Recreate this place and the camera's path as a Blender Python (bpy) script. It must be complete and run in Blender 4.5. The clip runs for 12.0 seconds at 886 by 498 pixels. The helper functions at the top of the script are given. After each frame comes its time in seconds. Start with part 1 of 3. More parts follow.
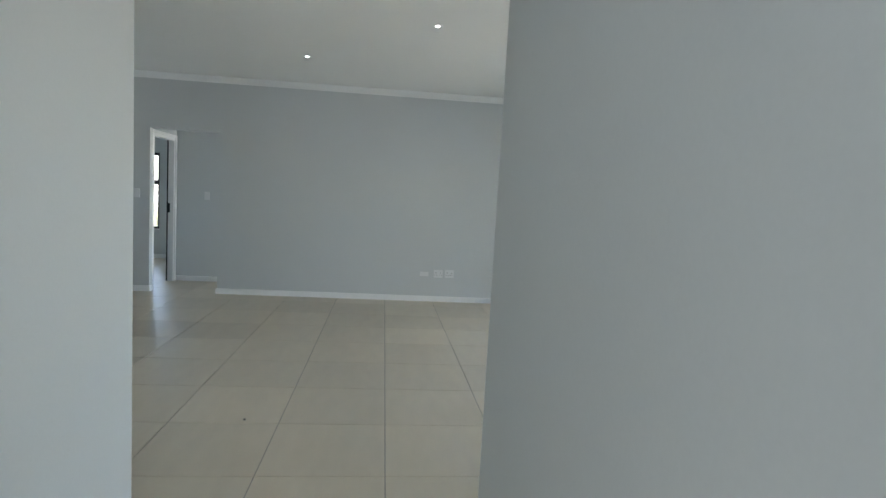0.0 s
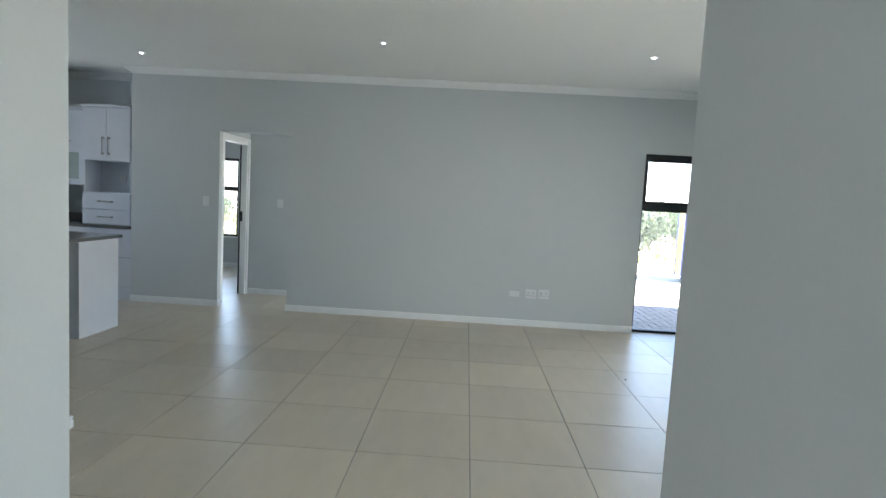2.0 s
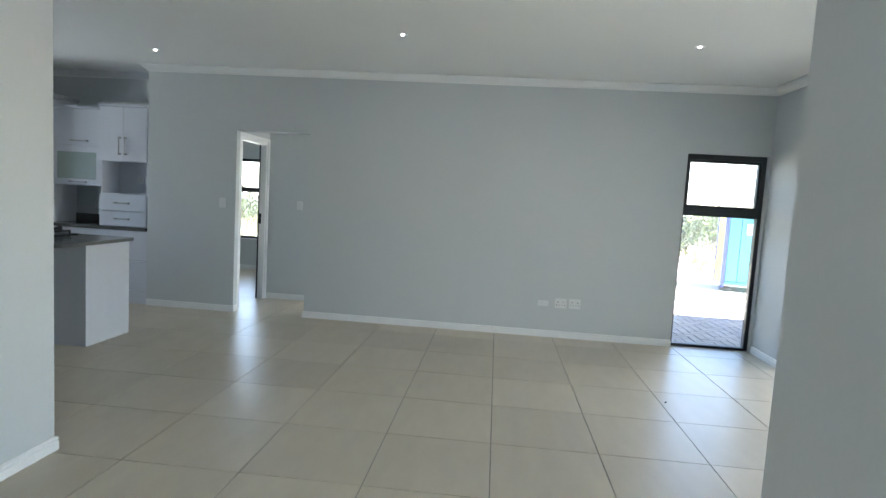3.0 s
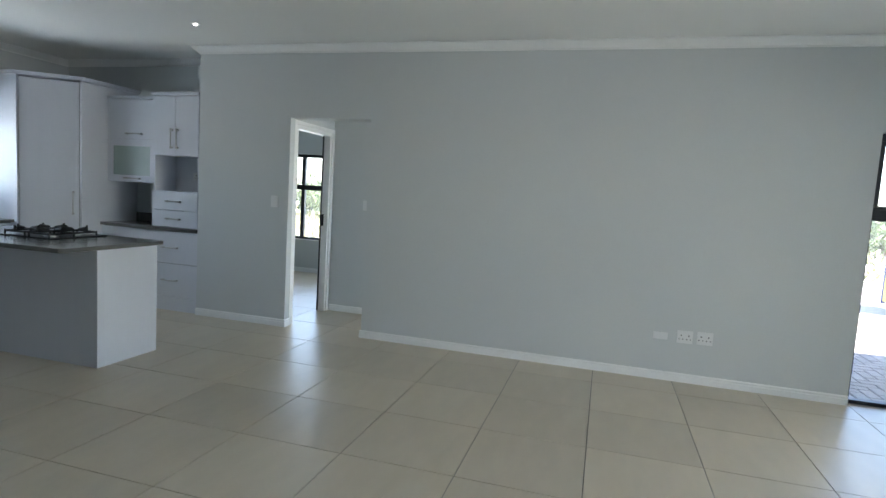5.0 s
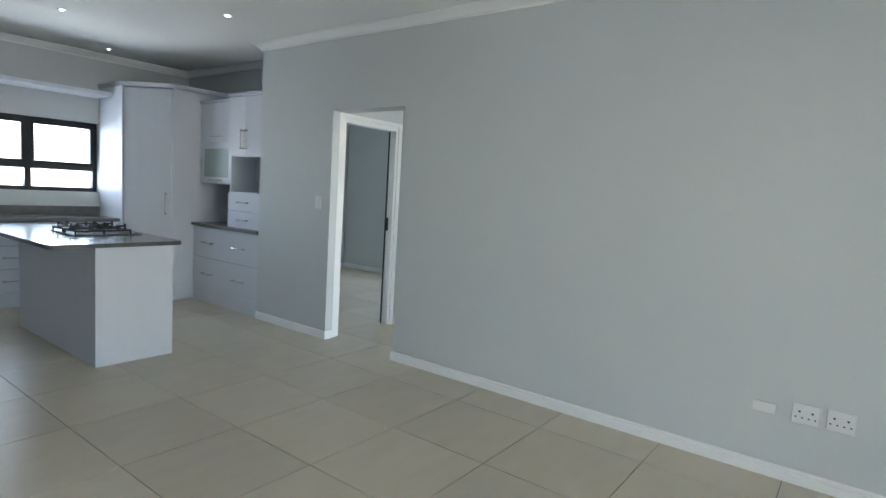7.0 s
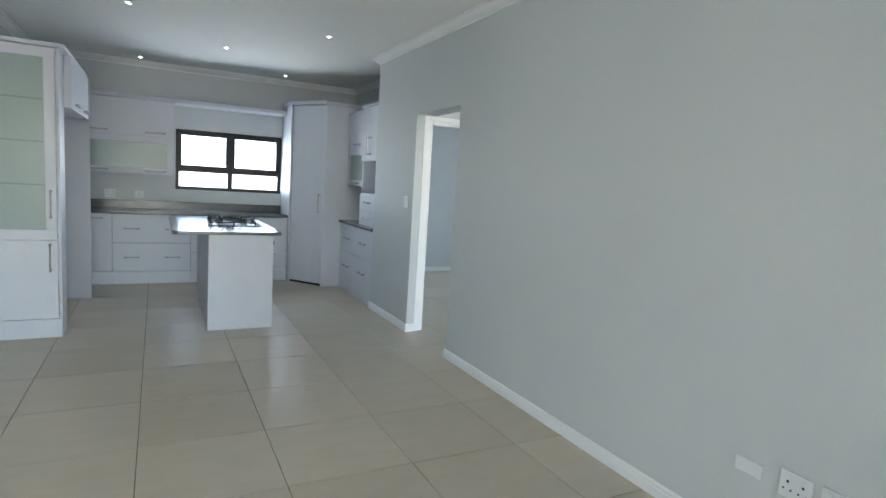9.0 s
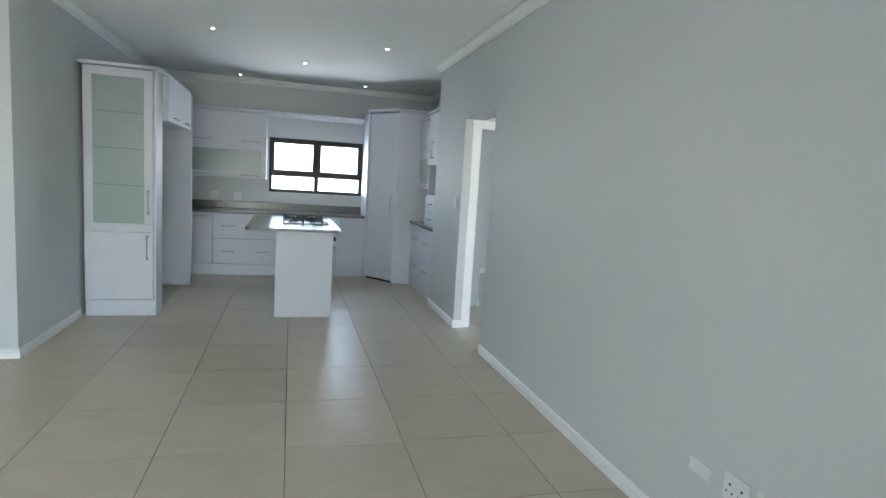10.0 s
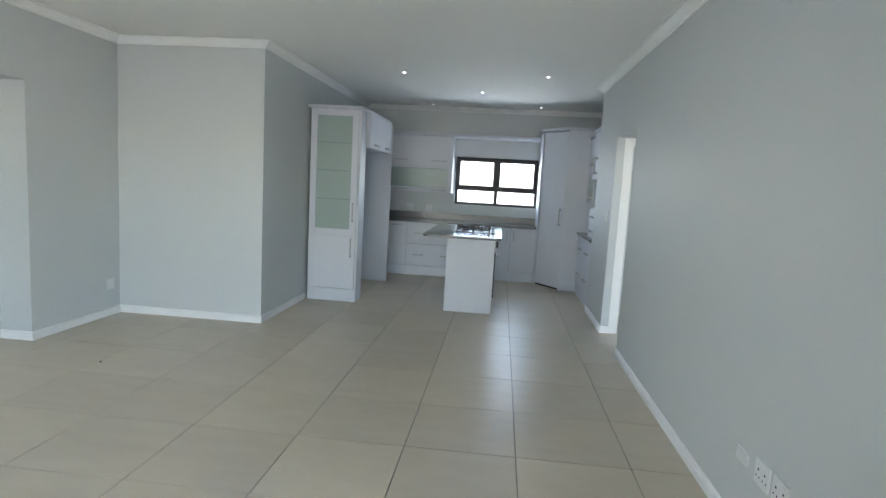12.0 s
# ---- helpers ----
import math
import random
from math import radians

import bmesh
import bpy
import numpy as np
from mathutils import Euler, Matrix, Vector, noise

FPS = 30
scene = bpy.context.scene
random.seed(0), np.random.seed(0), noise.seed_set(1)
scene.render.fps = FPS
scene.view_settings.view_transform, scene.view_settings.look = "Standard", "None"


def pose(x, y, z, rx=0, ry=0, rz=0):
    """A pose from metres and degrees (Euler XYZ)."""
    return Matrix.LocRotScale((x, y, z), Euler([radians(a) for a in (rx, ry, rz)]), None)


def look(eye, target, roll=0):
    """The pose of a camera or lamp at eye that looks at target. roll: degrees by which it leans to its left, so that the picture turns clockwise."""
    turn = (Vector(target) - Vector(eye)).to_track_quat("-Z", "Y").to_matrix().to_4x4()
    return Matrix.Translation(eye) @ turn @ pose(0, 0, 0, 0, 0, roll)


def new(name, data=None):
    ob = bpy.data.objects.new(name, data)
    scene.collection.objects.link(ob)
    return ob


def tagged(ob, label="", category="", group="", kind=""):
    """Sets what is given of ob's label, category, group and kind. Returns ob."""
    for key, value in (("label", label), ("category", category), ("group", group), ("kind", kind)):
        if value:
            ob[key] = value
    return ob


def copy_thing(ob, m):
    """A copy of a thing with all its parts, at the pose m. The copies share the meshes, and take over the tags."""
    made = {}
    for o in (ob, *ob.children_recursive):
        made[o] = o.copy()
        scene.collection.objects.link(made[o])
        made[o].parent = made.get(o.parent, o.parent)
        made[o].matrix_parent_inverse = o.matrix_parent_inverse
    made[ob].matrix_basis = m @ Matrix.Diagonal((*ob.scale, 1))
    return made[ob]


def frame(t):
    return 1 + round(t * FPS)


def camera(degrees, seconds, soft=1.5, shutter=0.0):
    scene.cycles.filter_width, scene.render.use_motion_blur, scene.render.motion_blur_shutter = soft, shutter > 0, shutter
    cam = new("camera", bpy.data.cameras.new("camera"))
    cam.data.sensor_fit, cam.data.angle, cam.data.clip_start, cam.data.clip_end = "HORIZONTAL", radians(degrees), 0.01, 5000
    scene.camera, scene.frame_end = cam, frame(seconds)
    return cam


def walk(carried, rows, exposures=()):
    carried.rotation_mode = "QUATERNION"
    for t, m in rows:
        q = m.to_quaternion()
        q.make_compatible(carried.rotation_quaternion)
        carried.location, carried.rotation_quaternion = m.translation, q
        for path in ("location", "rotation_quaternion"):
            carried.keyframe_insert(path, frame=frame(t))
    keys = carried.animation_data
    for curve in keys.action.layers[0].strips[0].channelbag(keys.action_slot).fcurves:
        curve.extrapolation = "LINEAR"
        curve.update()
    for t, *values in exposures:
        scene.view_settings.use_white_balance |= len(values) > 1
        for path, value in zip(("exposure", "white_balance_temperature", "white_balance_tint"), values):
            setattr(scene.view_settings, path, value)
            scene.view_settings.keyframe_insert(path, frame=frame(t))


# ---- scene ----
cam = camera(76.7, 12.0)
PATH = [
    (0, (-0.065, 0.2, 1.358), (0.151, 2.18, 1.18), 3.2),
    (0.5, (-0.061, 0.48, 1.334), (0.114, 2.465, 1.166), 3.2),
    (1, (-0.069, 0.787, 1.366), (0.032, 2.777, 1.197), 3.2),
    (1.5, (-0.07, 0.99, 1.371), (-0.068, 2.982, 1.198), 3.2),
    (2, (-0.095, 1.141, 1.389), (-0.172, 3.132, 1.213), 3.2),
    (2.5, (-0.048, 1.304, 1.406), (-0.189, 3.291, 1.229), 3.3),
    (4.5, (-0.086, 2.337, 1.404), (-0.477, 4.29, 1.216), 3.4),
    (5, (-0.007, 2.709, 1.385), (-0.553, 4.624, 1.193), 3.5),
    (5.5, (0.16, 3.067, 1.392), (-0.513, 4.941, 1.197), 3.5),
    (6, (0.418, 3.448, 1.405), (-0.424, 5.25, 1.198), 3.4),
    (6.5, (0.607, 3.813, 1.381), (-0.42, 5.517, 1.174), 3.3),
    (8.3, (1.48, 4.974, 1.417), (-0.107, 6.17, 1.197), 3.7),
    (8.5, (1.57, 5.095, 1.419), (-0.077, 6.206, 1.194), 3.5),
    (9, (1.81, 5.384, 1.405), (0.044, 6.295, 1.177), 3.5),
    (9.5, (2.023, 5.629, 1.405), (0.175, 6.357, 1.172), 3.5),
    (10, (2.23, 5.911, 1.411), (0.316, 6.441, 1.177), 3.5),
    (10.5, (2.43, 6.151, 1.443), (0.475, 6.499, 1.201), 3.5),
    (11, (2.642, 6.394, 1.431), (0.665, 6.584, 1.191), 3.5),
    (11.2, (2.71, 6.385, 1.481), (0.729, 6.507, 1.231), 3.4),
    (11.5, (2.757, 6.364, 1.512), (0.773, 6.32, 1.268), 3.2),
    (12, (2.954, 6.366, 1.474), (0.977, 6.172, 1.239), 3.2),
]
walk(cam, [(t, look(eye, target, roll)) for t, eye, target, roll in PATH],
     [(0, 2.93, 6120, 10.5), (2.5, 3.13, 6120, 10.5), (4.5, 3.12, 6120, 10.5), (5.5, 2.99, 6120, 10.5), (6, 3.03, 6120, 10.5), (6.5, 3.18, 6120, 10.5), (8.5, 3.33, 6120, 10.5), (10.5, 3.22, 6120, 10.5), (12, 3.16, 6120, 10.5)])

# ---- light ----
world = bpy.data.worlds.new("world")
scene.world = world
world.use_nodes = True
wn = world.node_tree
sky = wn.nodes.new("ShaderNodeTexSky")
sky.sky_type = 'NISHITA'
sky.sun_disc = False
SUN_UP, SUN_TURN = 58.0, 97.0
sky.sun_elevation, sky.sun_rotation = radians(SUN_UP), radians(SUN_TURN)
wn.links.new(sky.outputs[0], wn.nodes["Background"].inputs[0])
wn.nodes["Background"].inputs[1].default_value = 0.15


def lamp(name, kind, m, energy, color=(1, 1, 1), **more):
    d = bpy.data.lights.new(name, kind)
    d.energy, d.color = energy, color
    if kind == 'SUN':
        d.angle = radians(0.6)
    else:
        d.shape, d.size, d.size_y = 'RECTANGLE', more["w"], more["h"]
    ob = new(name, d)
    ob.matrix_world = m
    return ob


su, st = radians(SUN_UP), radians(SUN_TURN)
SUN_FROM = Vector((math.sin(st) * math.cos(su), math.cos(st) * math.cos(su), math.sin(su)))
lamp("sun", 'SUN', look(SUN_FROM * 30, (0, 0, 0)), 5.0, (1.0, 0.95, 0.88))
# added fill lamp, unseen, before the closed corridor end wall; brightens the corridor
lamp("corridor_fill", 'AREA', look((-0.3, -2.15, 1.2), (-0.3, 0, 1.2)), 6.2, (0.95, 0.957, 0.965), w=1.25, h=2.0)


lamp("window_daylight", 'AREA', look((-6.465, 6.275, 1.525), (0, 6.275, 4.2)), 4.0, (0.78, 0.90, 1.0), w=1.25, h=0.70)


lamp("bedroom_daylight", 'AREA', look((-4.755, 10.97, 1.21), (-4.755, 8, 0.9)), 2.5, (0.76, 0.89, 1.0), w=1.05, h=1.25)


# ---- materials ----
def material(name, color, rough=0.5, metal=0.0, var=0.04, scale=3.0, fine=60.0, bump=0.05, stretch=(1, 1, 1), coat=0.0,
             island=0.0, obj=0.0, spec=0.5, rvar=0.06):
    m = bpy.data.materials.new(name)
    m.use_nodes = True
    nt = m.node_tree
    b = nt.nodes["Principled BSDF"]
    b.inputs["Metallic"].default_value = metal
    b.inputs["Specular IOR Level"].default_value = spec
    b.inputs["Coat Weight"].default_value = coat
    geo = nt.nodes.new("ShaderNodeNewGeometry")
    mp = nt.nodes.new("ShaderNodeMapping")
    mp.inputs["Scale"].default_value = stretch
    nt.links.new(geo.outputs["Position"], mp.inputs[0])
    n1 = nt.nodes.new("ShaderNodeTexNoise")
    n1.inputs["Scale"].default_value, n1.inputs["Detail"].default_value = scale, 4
    n2 = nt.nodes.new("ShaderNodeTexNoise")
    n2.inputs["Scale"].default_value, n2.inputs["Detail"].default_value = fine, 3
    for n in (n1, n2):
        nt.links.new(mp.outputs[0], n.inputs["Vector"])
    add = nt.nodes.new("ShaderNodeMath")
    add.operation = 'ADD'
    nt.links.new(n1.outputs[0], add.inputs[0])
    nt.links.new(n2.outputs[0], add.inputs[1])
    last = add
    if obj:
        info = nt.nodes.new("ShaderNodeObjectInfo")
        mad = nt.nodes.new("ShaderNodeMath")
        mad.operation = 'MULTIPLY_ADD'
        nt.links.new(info.outputs["Random"], mad.inputs[0])
        mad.inputs[1].default_value = obj
        nt.links.new(add.outputs[0], mad.inputs[2])
        last = mad
    if island:
        mad = nt.nodes.new("ShaderNodeMath")
        mad.operation = 'MULTIPLY_ADD'
        nt.links.new(geo.outputs["Random Per Island"], mad.inputs[0])
        mad.inputs[1].default_value = island
        nt.links.new(last.outputs[0], mad.inputs[2])
        last = mad
    mid = 1.0 + (obj + island) / 2
    ramp = nt.nodes.new("ShaderNodeMapRange")
    ramp.inputs["From Min"].default_value, ramp.inputs["From Max"].default_value = mid - 0.5, mid + 0.5
    ramp.inputs["To Min"].default_value, ramp.inputs["To Max"].default_value = 1 - var * 2, 1 + var * 2
    ramp.clamp = False
    nt.links.new(last.outputs[0], ramp.inputs[0])
    mul = nt.nodes.new("ShaderNodeVectorMath")
    mul.operation = 'SCALE'
    mul.inputs[0].default_value = color
    nt.links.new(ramp.outputs[0], mul.inputs["Scale"])
    nt.links.new(mul.outputs[0], b.inputs["Base Color"])
    rr = nt.nodes.new("ShaderNodeMapRange")
    rr.inputs["To Min"].default_value, rr.inputs["To Max"].default_value = max(0.02, rough - rvar), rough + rvar
    nt.links.new(n1.outputs[0], rr.inputs[0])
    nt.links.new(rr.outputs[0], b.inputs["Roughness"])
    if bump:
        bn = nt.nodes.new("ShaderNodeBump")
        bn.inputs["Strength"].default_value, bn.inputs["Distance"].default_value = bump, 0.004
        nt.links.new(n2.outputs[0], bn.inputs["Height"])
        nt.links.new(bn.outputs[0], b.inputs["Normal"])
    return m


def glass(name, color=(1, 1, 1), rough=0.0, alpha=0.12):
    """Thin pane: mostly see-through, with a glossy coat."""
    m = bpy.data.materials.new(name)
    m.use_nodes = True
    nt = m.node_tree
    nt.nodes.remove(nt.nodes["Principled BSDF"])
    out = nt.nodes["Material Output"]
    tr = nt.nodes.new("ShaderNodeBsdfTransparent")
    tr.inputs[0].default_value = (*color, 1)
    gl = nt.nodes.new("ShaderNodeBsdfGlossy")
    gl.inputs["Roughness"].default_value = rough
    fr = nt.nodes.new("ShaderNodeFresnel")
    fr.inputs[0].default_value = 1.45
    mix = nt.nodes.new("ShaderNodeMixShader")
    nt.links.new(fr.outputs[0], mix.inputs[0])
    nt.links.new(tr.outputs[0], mix.inputs[1])
    nt.links.new(gl.outputs[0], mix.inputs[2])
    nt.links.new(mix.outputs[0], out.inputs[0])
    return m


def glowing(name, color, strength):
    m = bpy.data.materials.new(name)
    m.use_nodes = True
    b = m.node_tree.nodes["Principled BSDF"]
    b.inputs["Emission Color"].default_value = (*color, 1)
    b.inputs["Emission Strength"].default_value = strength
    return m


WALL = material("grey_wall_paint", (0.58, 0.605, 0.605), 0.62, var=0.012, scale=1.3, fine=90, bump=0.06, rvar=0.05)
CORN = material("white_cornice_paint", (0.85, 0.86, 0.845), 0.8, var=0.015, scale=2, fine=90, bump=0.02)
CEIL = material("white_ceiling_paint", (0.86, 0.87, 0.84), 0.8, var=0.012, scale=0.9, fine=120, bump=0.04)
TRIM = material("white_gloss_trim", (0.83, 0.835, 0.83), 0.4, var=0.02, scale=5, fine=80, bump=0.03)
TILE = material("beige_porcelain", (0.585, 0.515, 0.40), 0.34, var=0.04, scale=0.9, fine=4, bump=0.0, stretch=(2.6, 0.8, 1), obj=0.7, rvar=0.03, spec=0.42)
GROUT = material("dark_grout", (0.19, 0.18, 0.16), 0.9, var=0.1, scale=8, fine=200)
LAM = material("white_woodgrain_laminate", (0.63, 0.65, 0.70), 0.49, var=0.014, scale=2, fine=40, bump=0.025, stretch=(6, 6, 0.35), obj=0.2)
# unit bodies coloured dark, to paint the shade in gaps between fronts
GAPDARK = material("dark_gap_backing", (0.16, 0.16, 0.17), 0.7, var=0.03)
LAMIN = material("white_board_inside", (0.60, 0.615, 0.65), 0.5, var=0.015, scale=2, fine=50)
STONE = material("grey_engineered_stone", (0.125, 0.125, 0.118), 0.19, var=0.16, scale=14, fine=160, bump=0.0, spec=0.5, rvar=0.04)
STEEL = material("brushed_steel", (0.42, 0.42, 0.41), 0.36, metal=1.0, var=0.04, scale=4, fine=150, stretch=(1, 1, 8))
IRON = material("black_cast_iron", (0.012, 0.012, 0.013), 0.5, var=0.2, scale=20, fine=200, bump=0.2)
BLACKALU = material("black_aluminium", (0.020, 0.023, 0.026), 0.42, var=0.08, scale=6, fine=120, bump=0.02, spec=0.3)
DARKGLASS = material("dark_hob_glass", (0.012, 0.012, 0.013), 0.3, var=0.1, scale=4, fine=80, bump=0, spec=0.3)
FROST = material("frosted_green_glass", (0.30, 0.375, 0.35), 0.30, var=0.012, scale=0.7, fine=30, bump=0.0, spec=0.5, rvar=0.01)
GLASSEDGE = material("glass_shelf_edge", (0.25, 0.325, 0.30), 0.25, var=0.03)
PLASTIC = material("white_switch_plastic", (0.73, 0.74, 0.74), 0.3, var=0.01, scale=8, fine=80, bump=0)
# near-black that paints the shade in pin holes and pantry door gaps
DARKSHADE = material("shade_in_holes_and_gaps", (0.02, 0.02, 0.02), 0.6, var=0.05)
SEAL = material("dark_rubber_seal", (0.02, 0.02, 0.022), 0.7, var=0.1)
PANE = glass("clear_glass")
BULB = glowing("led_lens", (1.0, 0.97, 0.9), 3)
SAND = material("pale_sand", (0.46, 0.42, 0.34), 0.95, var=0.09, scale=0.5, fine=14, bump=0.4)
BOUNCEFLOOR = material("pale_bounce_concrete", (0.42, 0.40, 0.36), 0.9, var=0.06, scale=1.2, fine=40, bump=0.1)
PAVER = material("grey_clay_paver", (0.165, 0.165, 0.17), 0.85, var=0.1, scale=3, fine=70, bump=0.3, obj=0.8, island=0.8)
POSTBLUE = material("violet_blue_paint", (0.10, 0.12, 0.34), 0.5, var=0.06, scale=3, fine=40)
BLUE = material("teal_container_paint", (0.12, 0.33, 0.37), 0.5, var=0.06, scale=2, fine=30)
YELLOW = material("yellow_paint", (0.58, 0.49, 0.10), 0.5, var=0.06, scale=3, fine=40)
WHITESIGN = material("white_panel_paint", (0.8, 0.8, 0.8), 0.5, var=0.03)
LEAF = material("bush_leaf", (0.105, 0.135, 0.052), 0.7, var=0.25, scale=2, fine=9, island=1.2)
BARK = material("bush_wood", (0.12, 0.09, 0.06), 0.9, var=0.15, scale=6, fine=40, bump=0.4)
GRASS = material("dry_grass", (0.32, 0.31, 0.15), 0.9, var=0.2, scale=0.8, fine=10, island=0.8)
GALV = material("galvanised_wire", (0.42, 0.43, 0.43), 0.5, metal=0.7, var=0.08)


# ---- building helpers ----
def link_mesh(name, bm, mat):
    me = bpy.data.meshes.new(name)
    bmesh.ops.recalc_face_normals(bm, faces=bm.faces)
    bm.to_mesh(me)
    bm.free()
    me.materials.append(mat)
    return new(name, me)


def thing(name, label, category, base, group="", kind=""):
    e = new(name)
    e.empty_display_size = 0.1
    e.location = base
    e["base"] = base
    return tagged(e, label, category, group, kind)


def base_of(ob):
    while ob.parent:
        ob = ob.parent
    return ob.location


def part(name, bm, mat, parent, label=""):
    """One mesh, modelled in world metres, as a part of a thing that stands at its base."""
    bmesh.ops.translate(bm, verts=bm.verts, vec=-Vector(base_of(parent)))
    ob = link_mesh(name, bm, mat)
    ob.parent = parent
    if label:
        ob["label"] = label
    return ob


def box(x0, x1, y0, y1, z0, z1, bevel=0.0, bm=None):
    own = bmesh.new()
    m = Matrix.Translation(((x0 + x1) / 2, (y0 + y1) / 2, (z0 + z1) / 2)) @ Matrix.Diagonal((abs(x1 - x0), abs(y1 - y0), abs(z1 - z0), 1))
    bmesh.ops.create_cube(own, size=1, matrix=m)
    if bevel:
        bmesh.ops.bevel(own, geom=own.edges[:], offset=bevel, segments=2, profile=0.5, affect='EDGES')
    return merge(bm, own)


def merge(bm, own):
    if bm is None:
        return own
    tmp = bpy.data.meshes.new("tmp")
    own.to_mesh(tmp)
    own.free()
    bm.from_mesh(tmp)
    bpy.data.meshes.remove(tmp)
    return bm


def rod(a, b, r, seg=10, bm=None, r2=None):
    own = bmesh.new()
    a, b = Vector(a), Vector(b)
    d = b - a
    m = Matrix.Translation((a + b) / 2) @ d.to_track_quat('Z', 'Y').to_matrix().to_4x4()
    bmesh.ops.create_cone(own, cap_ends=True, segments=seg, radius1=r, radius2=r if r2 is None else r2, depth=d.length, matrix=m)
    return merge(bm, own)


def prism(points, z0, z1, bevel=0.0, bm=None):
    own = bmesh.new()
    vs = [own.verts.new((x, y, z0)) for x, y in points]
    f = own.faces.new(vs)
    r = bmesh.ops.extrude_face_region(own, geom=[f])
    bmesh.ops.translate(own, vec=(0, 0, z1 - z0), verts=[v for v in r["geom"] if isinstance(v, bmesh.types.BMVert)])
    if bevel:
        bmesh.ops.bevel(own, geom=own.edges[:], offset=bevel, segments=1, affect='EDGES')
    return merge(bm, own)


def rounded(x0, x1, y0, y1, r, n=6):
    """The plan of a rectangle with round corners."""
    pts = []
    for cx, cy, a0 in ((x1 - r, y1 - r, 0), (x0 + r, y1 - r, 90), (x0 + r, y0 + r, 180), (x1 - r, y0 + r, 270)):
        for k in range(n + 1):
            a = radians(a0 + 90 * k / n)
            pts.append((cx + r * math.cos(a), cy + r * math.sin(a)))
    return pts


def sweep(path, profile, closed=False, bm=None):
    """A moulding along a plan line; the profile is (out to the left of the walk, height)."""
    own = bmesh.new()
    n = len(path)
    rings = []
    for i in range(n):
        p = Vector(path[i])
        prev = Vector(path[i - 1]) if (i > 0 or closed) else None
        nxt = Vector(path[(i + 1) % n]) if (i < n - 1 or closed) else None
        d1 = (p - prev).normalized() if prev is not None else (nxt - p).normalized()
        d2 = (nxt - p).normalized() if nxt is not None else d1
        n1, n2 = Vector((-d1.y, d1.x)), Vector((-d2.y, d2.x))
        m = (n1 + n2) / (1 + n1.dot(n2))
        rings.append([own.verts.new((p.x + m.x * o, p.y + m.y * o, h)) for o, h in profile])
    k = len(profile)
    for i in range(n if closed else n - 1):
        a, b = rings[i], rings[(i + 1) % n]
        for j in range(k):
            own.faces.new((a[j], a[(j + 1) % k], b[(j + 1) % k], b[j]))
    if not closed:
        own.faces.new(rings[0])
        own.faces.new(rings[-1])
    return merge(bm, own)


def structure(name, bm, mat, label, category):
    return tagged(link_mesh(name, bm, mat), label, category, kind="structure")


# ---- setting ----
XW, XE, YS, YN, HC = -6.26, 2.67, 2.61, 7.495, 2.69
XK, YK, YKS, XL = -3.985, 7.99, 4.088, -2.245
XD = -3.05
CL, CR = -0.965, 0.37
XO, YO = -1.17, 2.335   # opening corner on the room side; end of the corridor wall
YB = 10.8
OPX0, OPX1, OPZ = -2.965, -2.128, 2.03

b = box(OPX1, 1.85, YN, 7.69, 0, HC)
box(1.85, 2.65, YN, 7.69, 2.02, HC, bm=b)
box(2.65, 2.82, YN, 7.69, 0, HC, bm=b)
box(OPX0, OPX1, YN, 7.69, OPZ, HC, bm=b)
wall_n = structure("wall_north", b, WALL, "smooth grey painted living room wall with a door opening", "wall")
b = box(XK, XD, YN, 7.69, 0, HC)
box(XK, -3.90, 7.69, 8.07, 0, HC, bm=b)
structure("wall_pier", b, WALL, "grey painted wall end beside the kitchen recess", "wall")
b = box(XD, OPX0 + 0.014, YN, 7.573, 0, OPZ - 0.002)
box(XD, OPX0, YN, 7.573, OPZ - 0.002, HC, bm=b)
box(XD, OPX0, 7.573, 7.60, 0, HC, bm=b)
box(XD, OPX0, 8.34, 8.42, 0, HC, bm=b)
box(XD, OPX0, 7.60, 8.34, 1.97, HC, bm=b)
box(XD, OPX0, 8.42, YB, 0, HC, bm=b)
structure("wall_bedroom_door", b, WALL, "grey painted partition holding the bedroom door frame", "wall")
b = box(OPX0, -1.0, 8.42, 8.60, 0, HC)
structure("wall_passage", b, WALL, "grey painted wall at the back of the passage", "wall")
WY0, WY1, WZ0, WZ1 = 5.60, 6.94, 1.135, 1.915
b = box(-6.48, XW, YKS - 0.2, WY0, 0, HC)
box(-6.48, XW, WY1, 11.0, 0, HC, bm=b)
box(-6.48, XW, WY0, WY1, 0, WZ0, bm=b)
box(-6.48, XW, WY0, WY1, WZ1, HC, bm=b)
structure("wall_west", b, WALL, "grey painted outer wall behind the kitchen counter", "wall")
structure("wall_kitchen_north", box(XW, XK, YK, 8.07, 0, HC), WALL, "grey painted wall behind the kitchen dresser", "wall")
structure("wall_kitchen_south", box(XW, XL, YKS - 0.2, YKS, 0, HC), WALL, "grey painted wall beside the tall glazed unit", "wall")
structure("wall_alcove", box(XL - 0.2, XL, YO, YKS - 0.2, 0, HC), WALL, "grey painted return wall of the alcove", "wall")
b = box(XL, XO, YO, YS, 0, HC)
box(XO, -0.92, YO, YS, 2.09, HC, bm=b)
box(-0.92, CR, 2.15, 2.35, 2.24, HC, bm=b)
box(CR + 0.2, 2.82, 2.15, 2.35, 0, HC, bm=b)
structure("wall_south", b, WALL, "grey painted wall with the wide entrance opening", "wall")
structure("wall_corridor_west", box(CL - 0.28, CL, -2.4, YO - 0.002, 0, HC), WALL, "plain grey painted corridor wall", "wall")
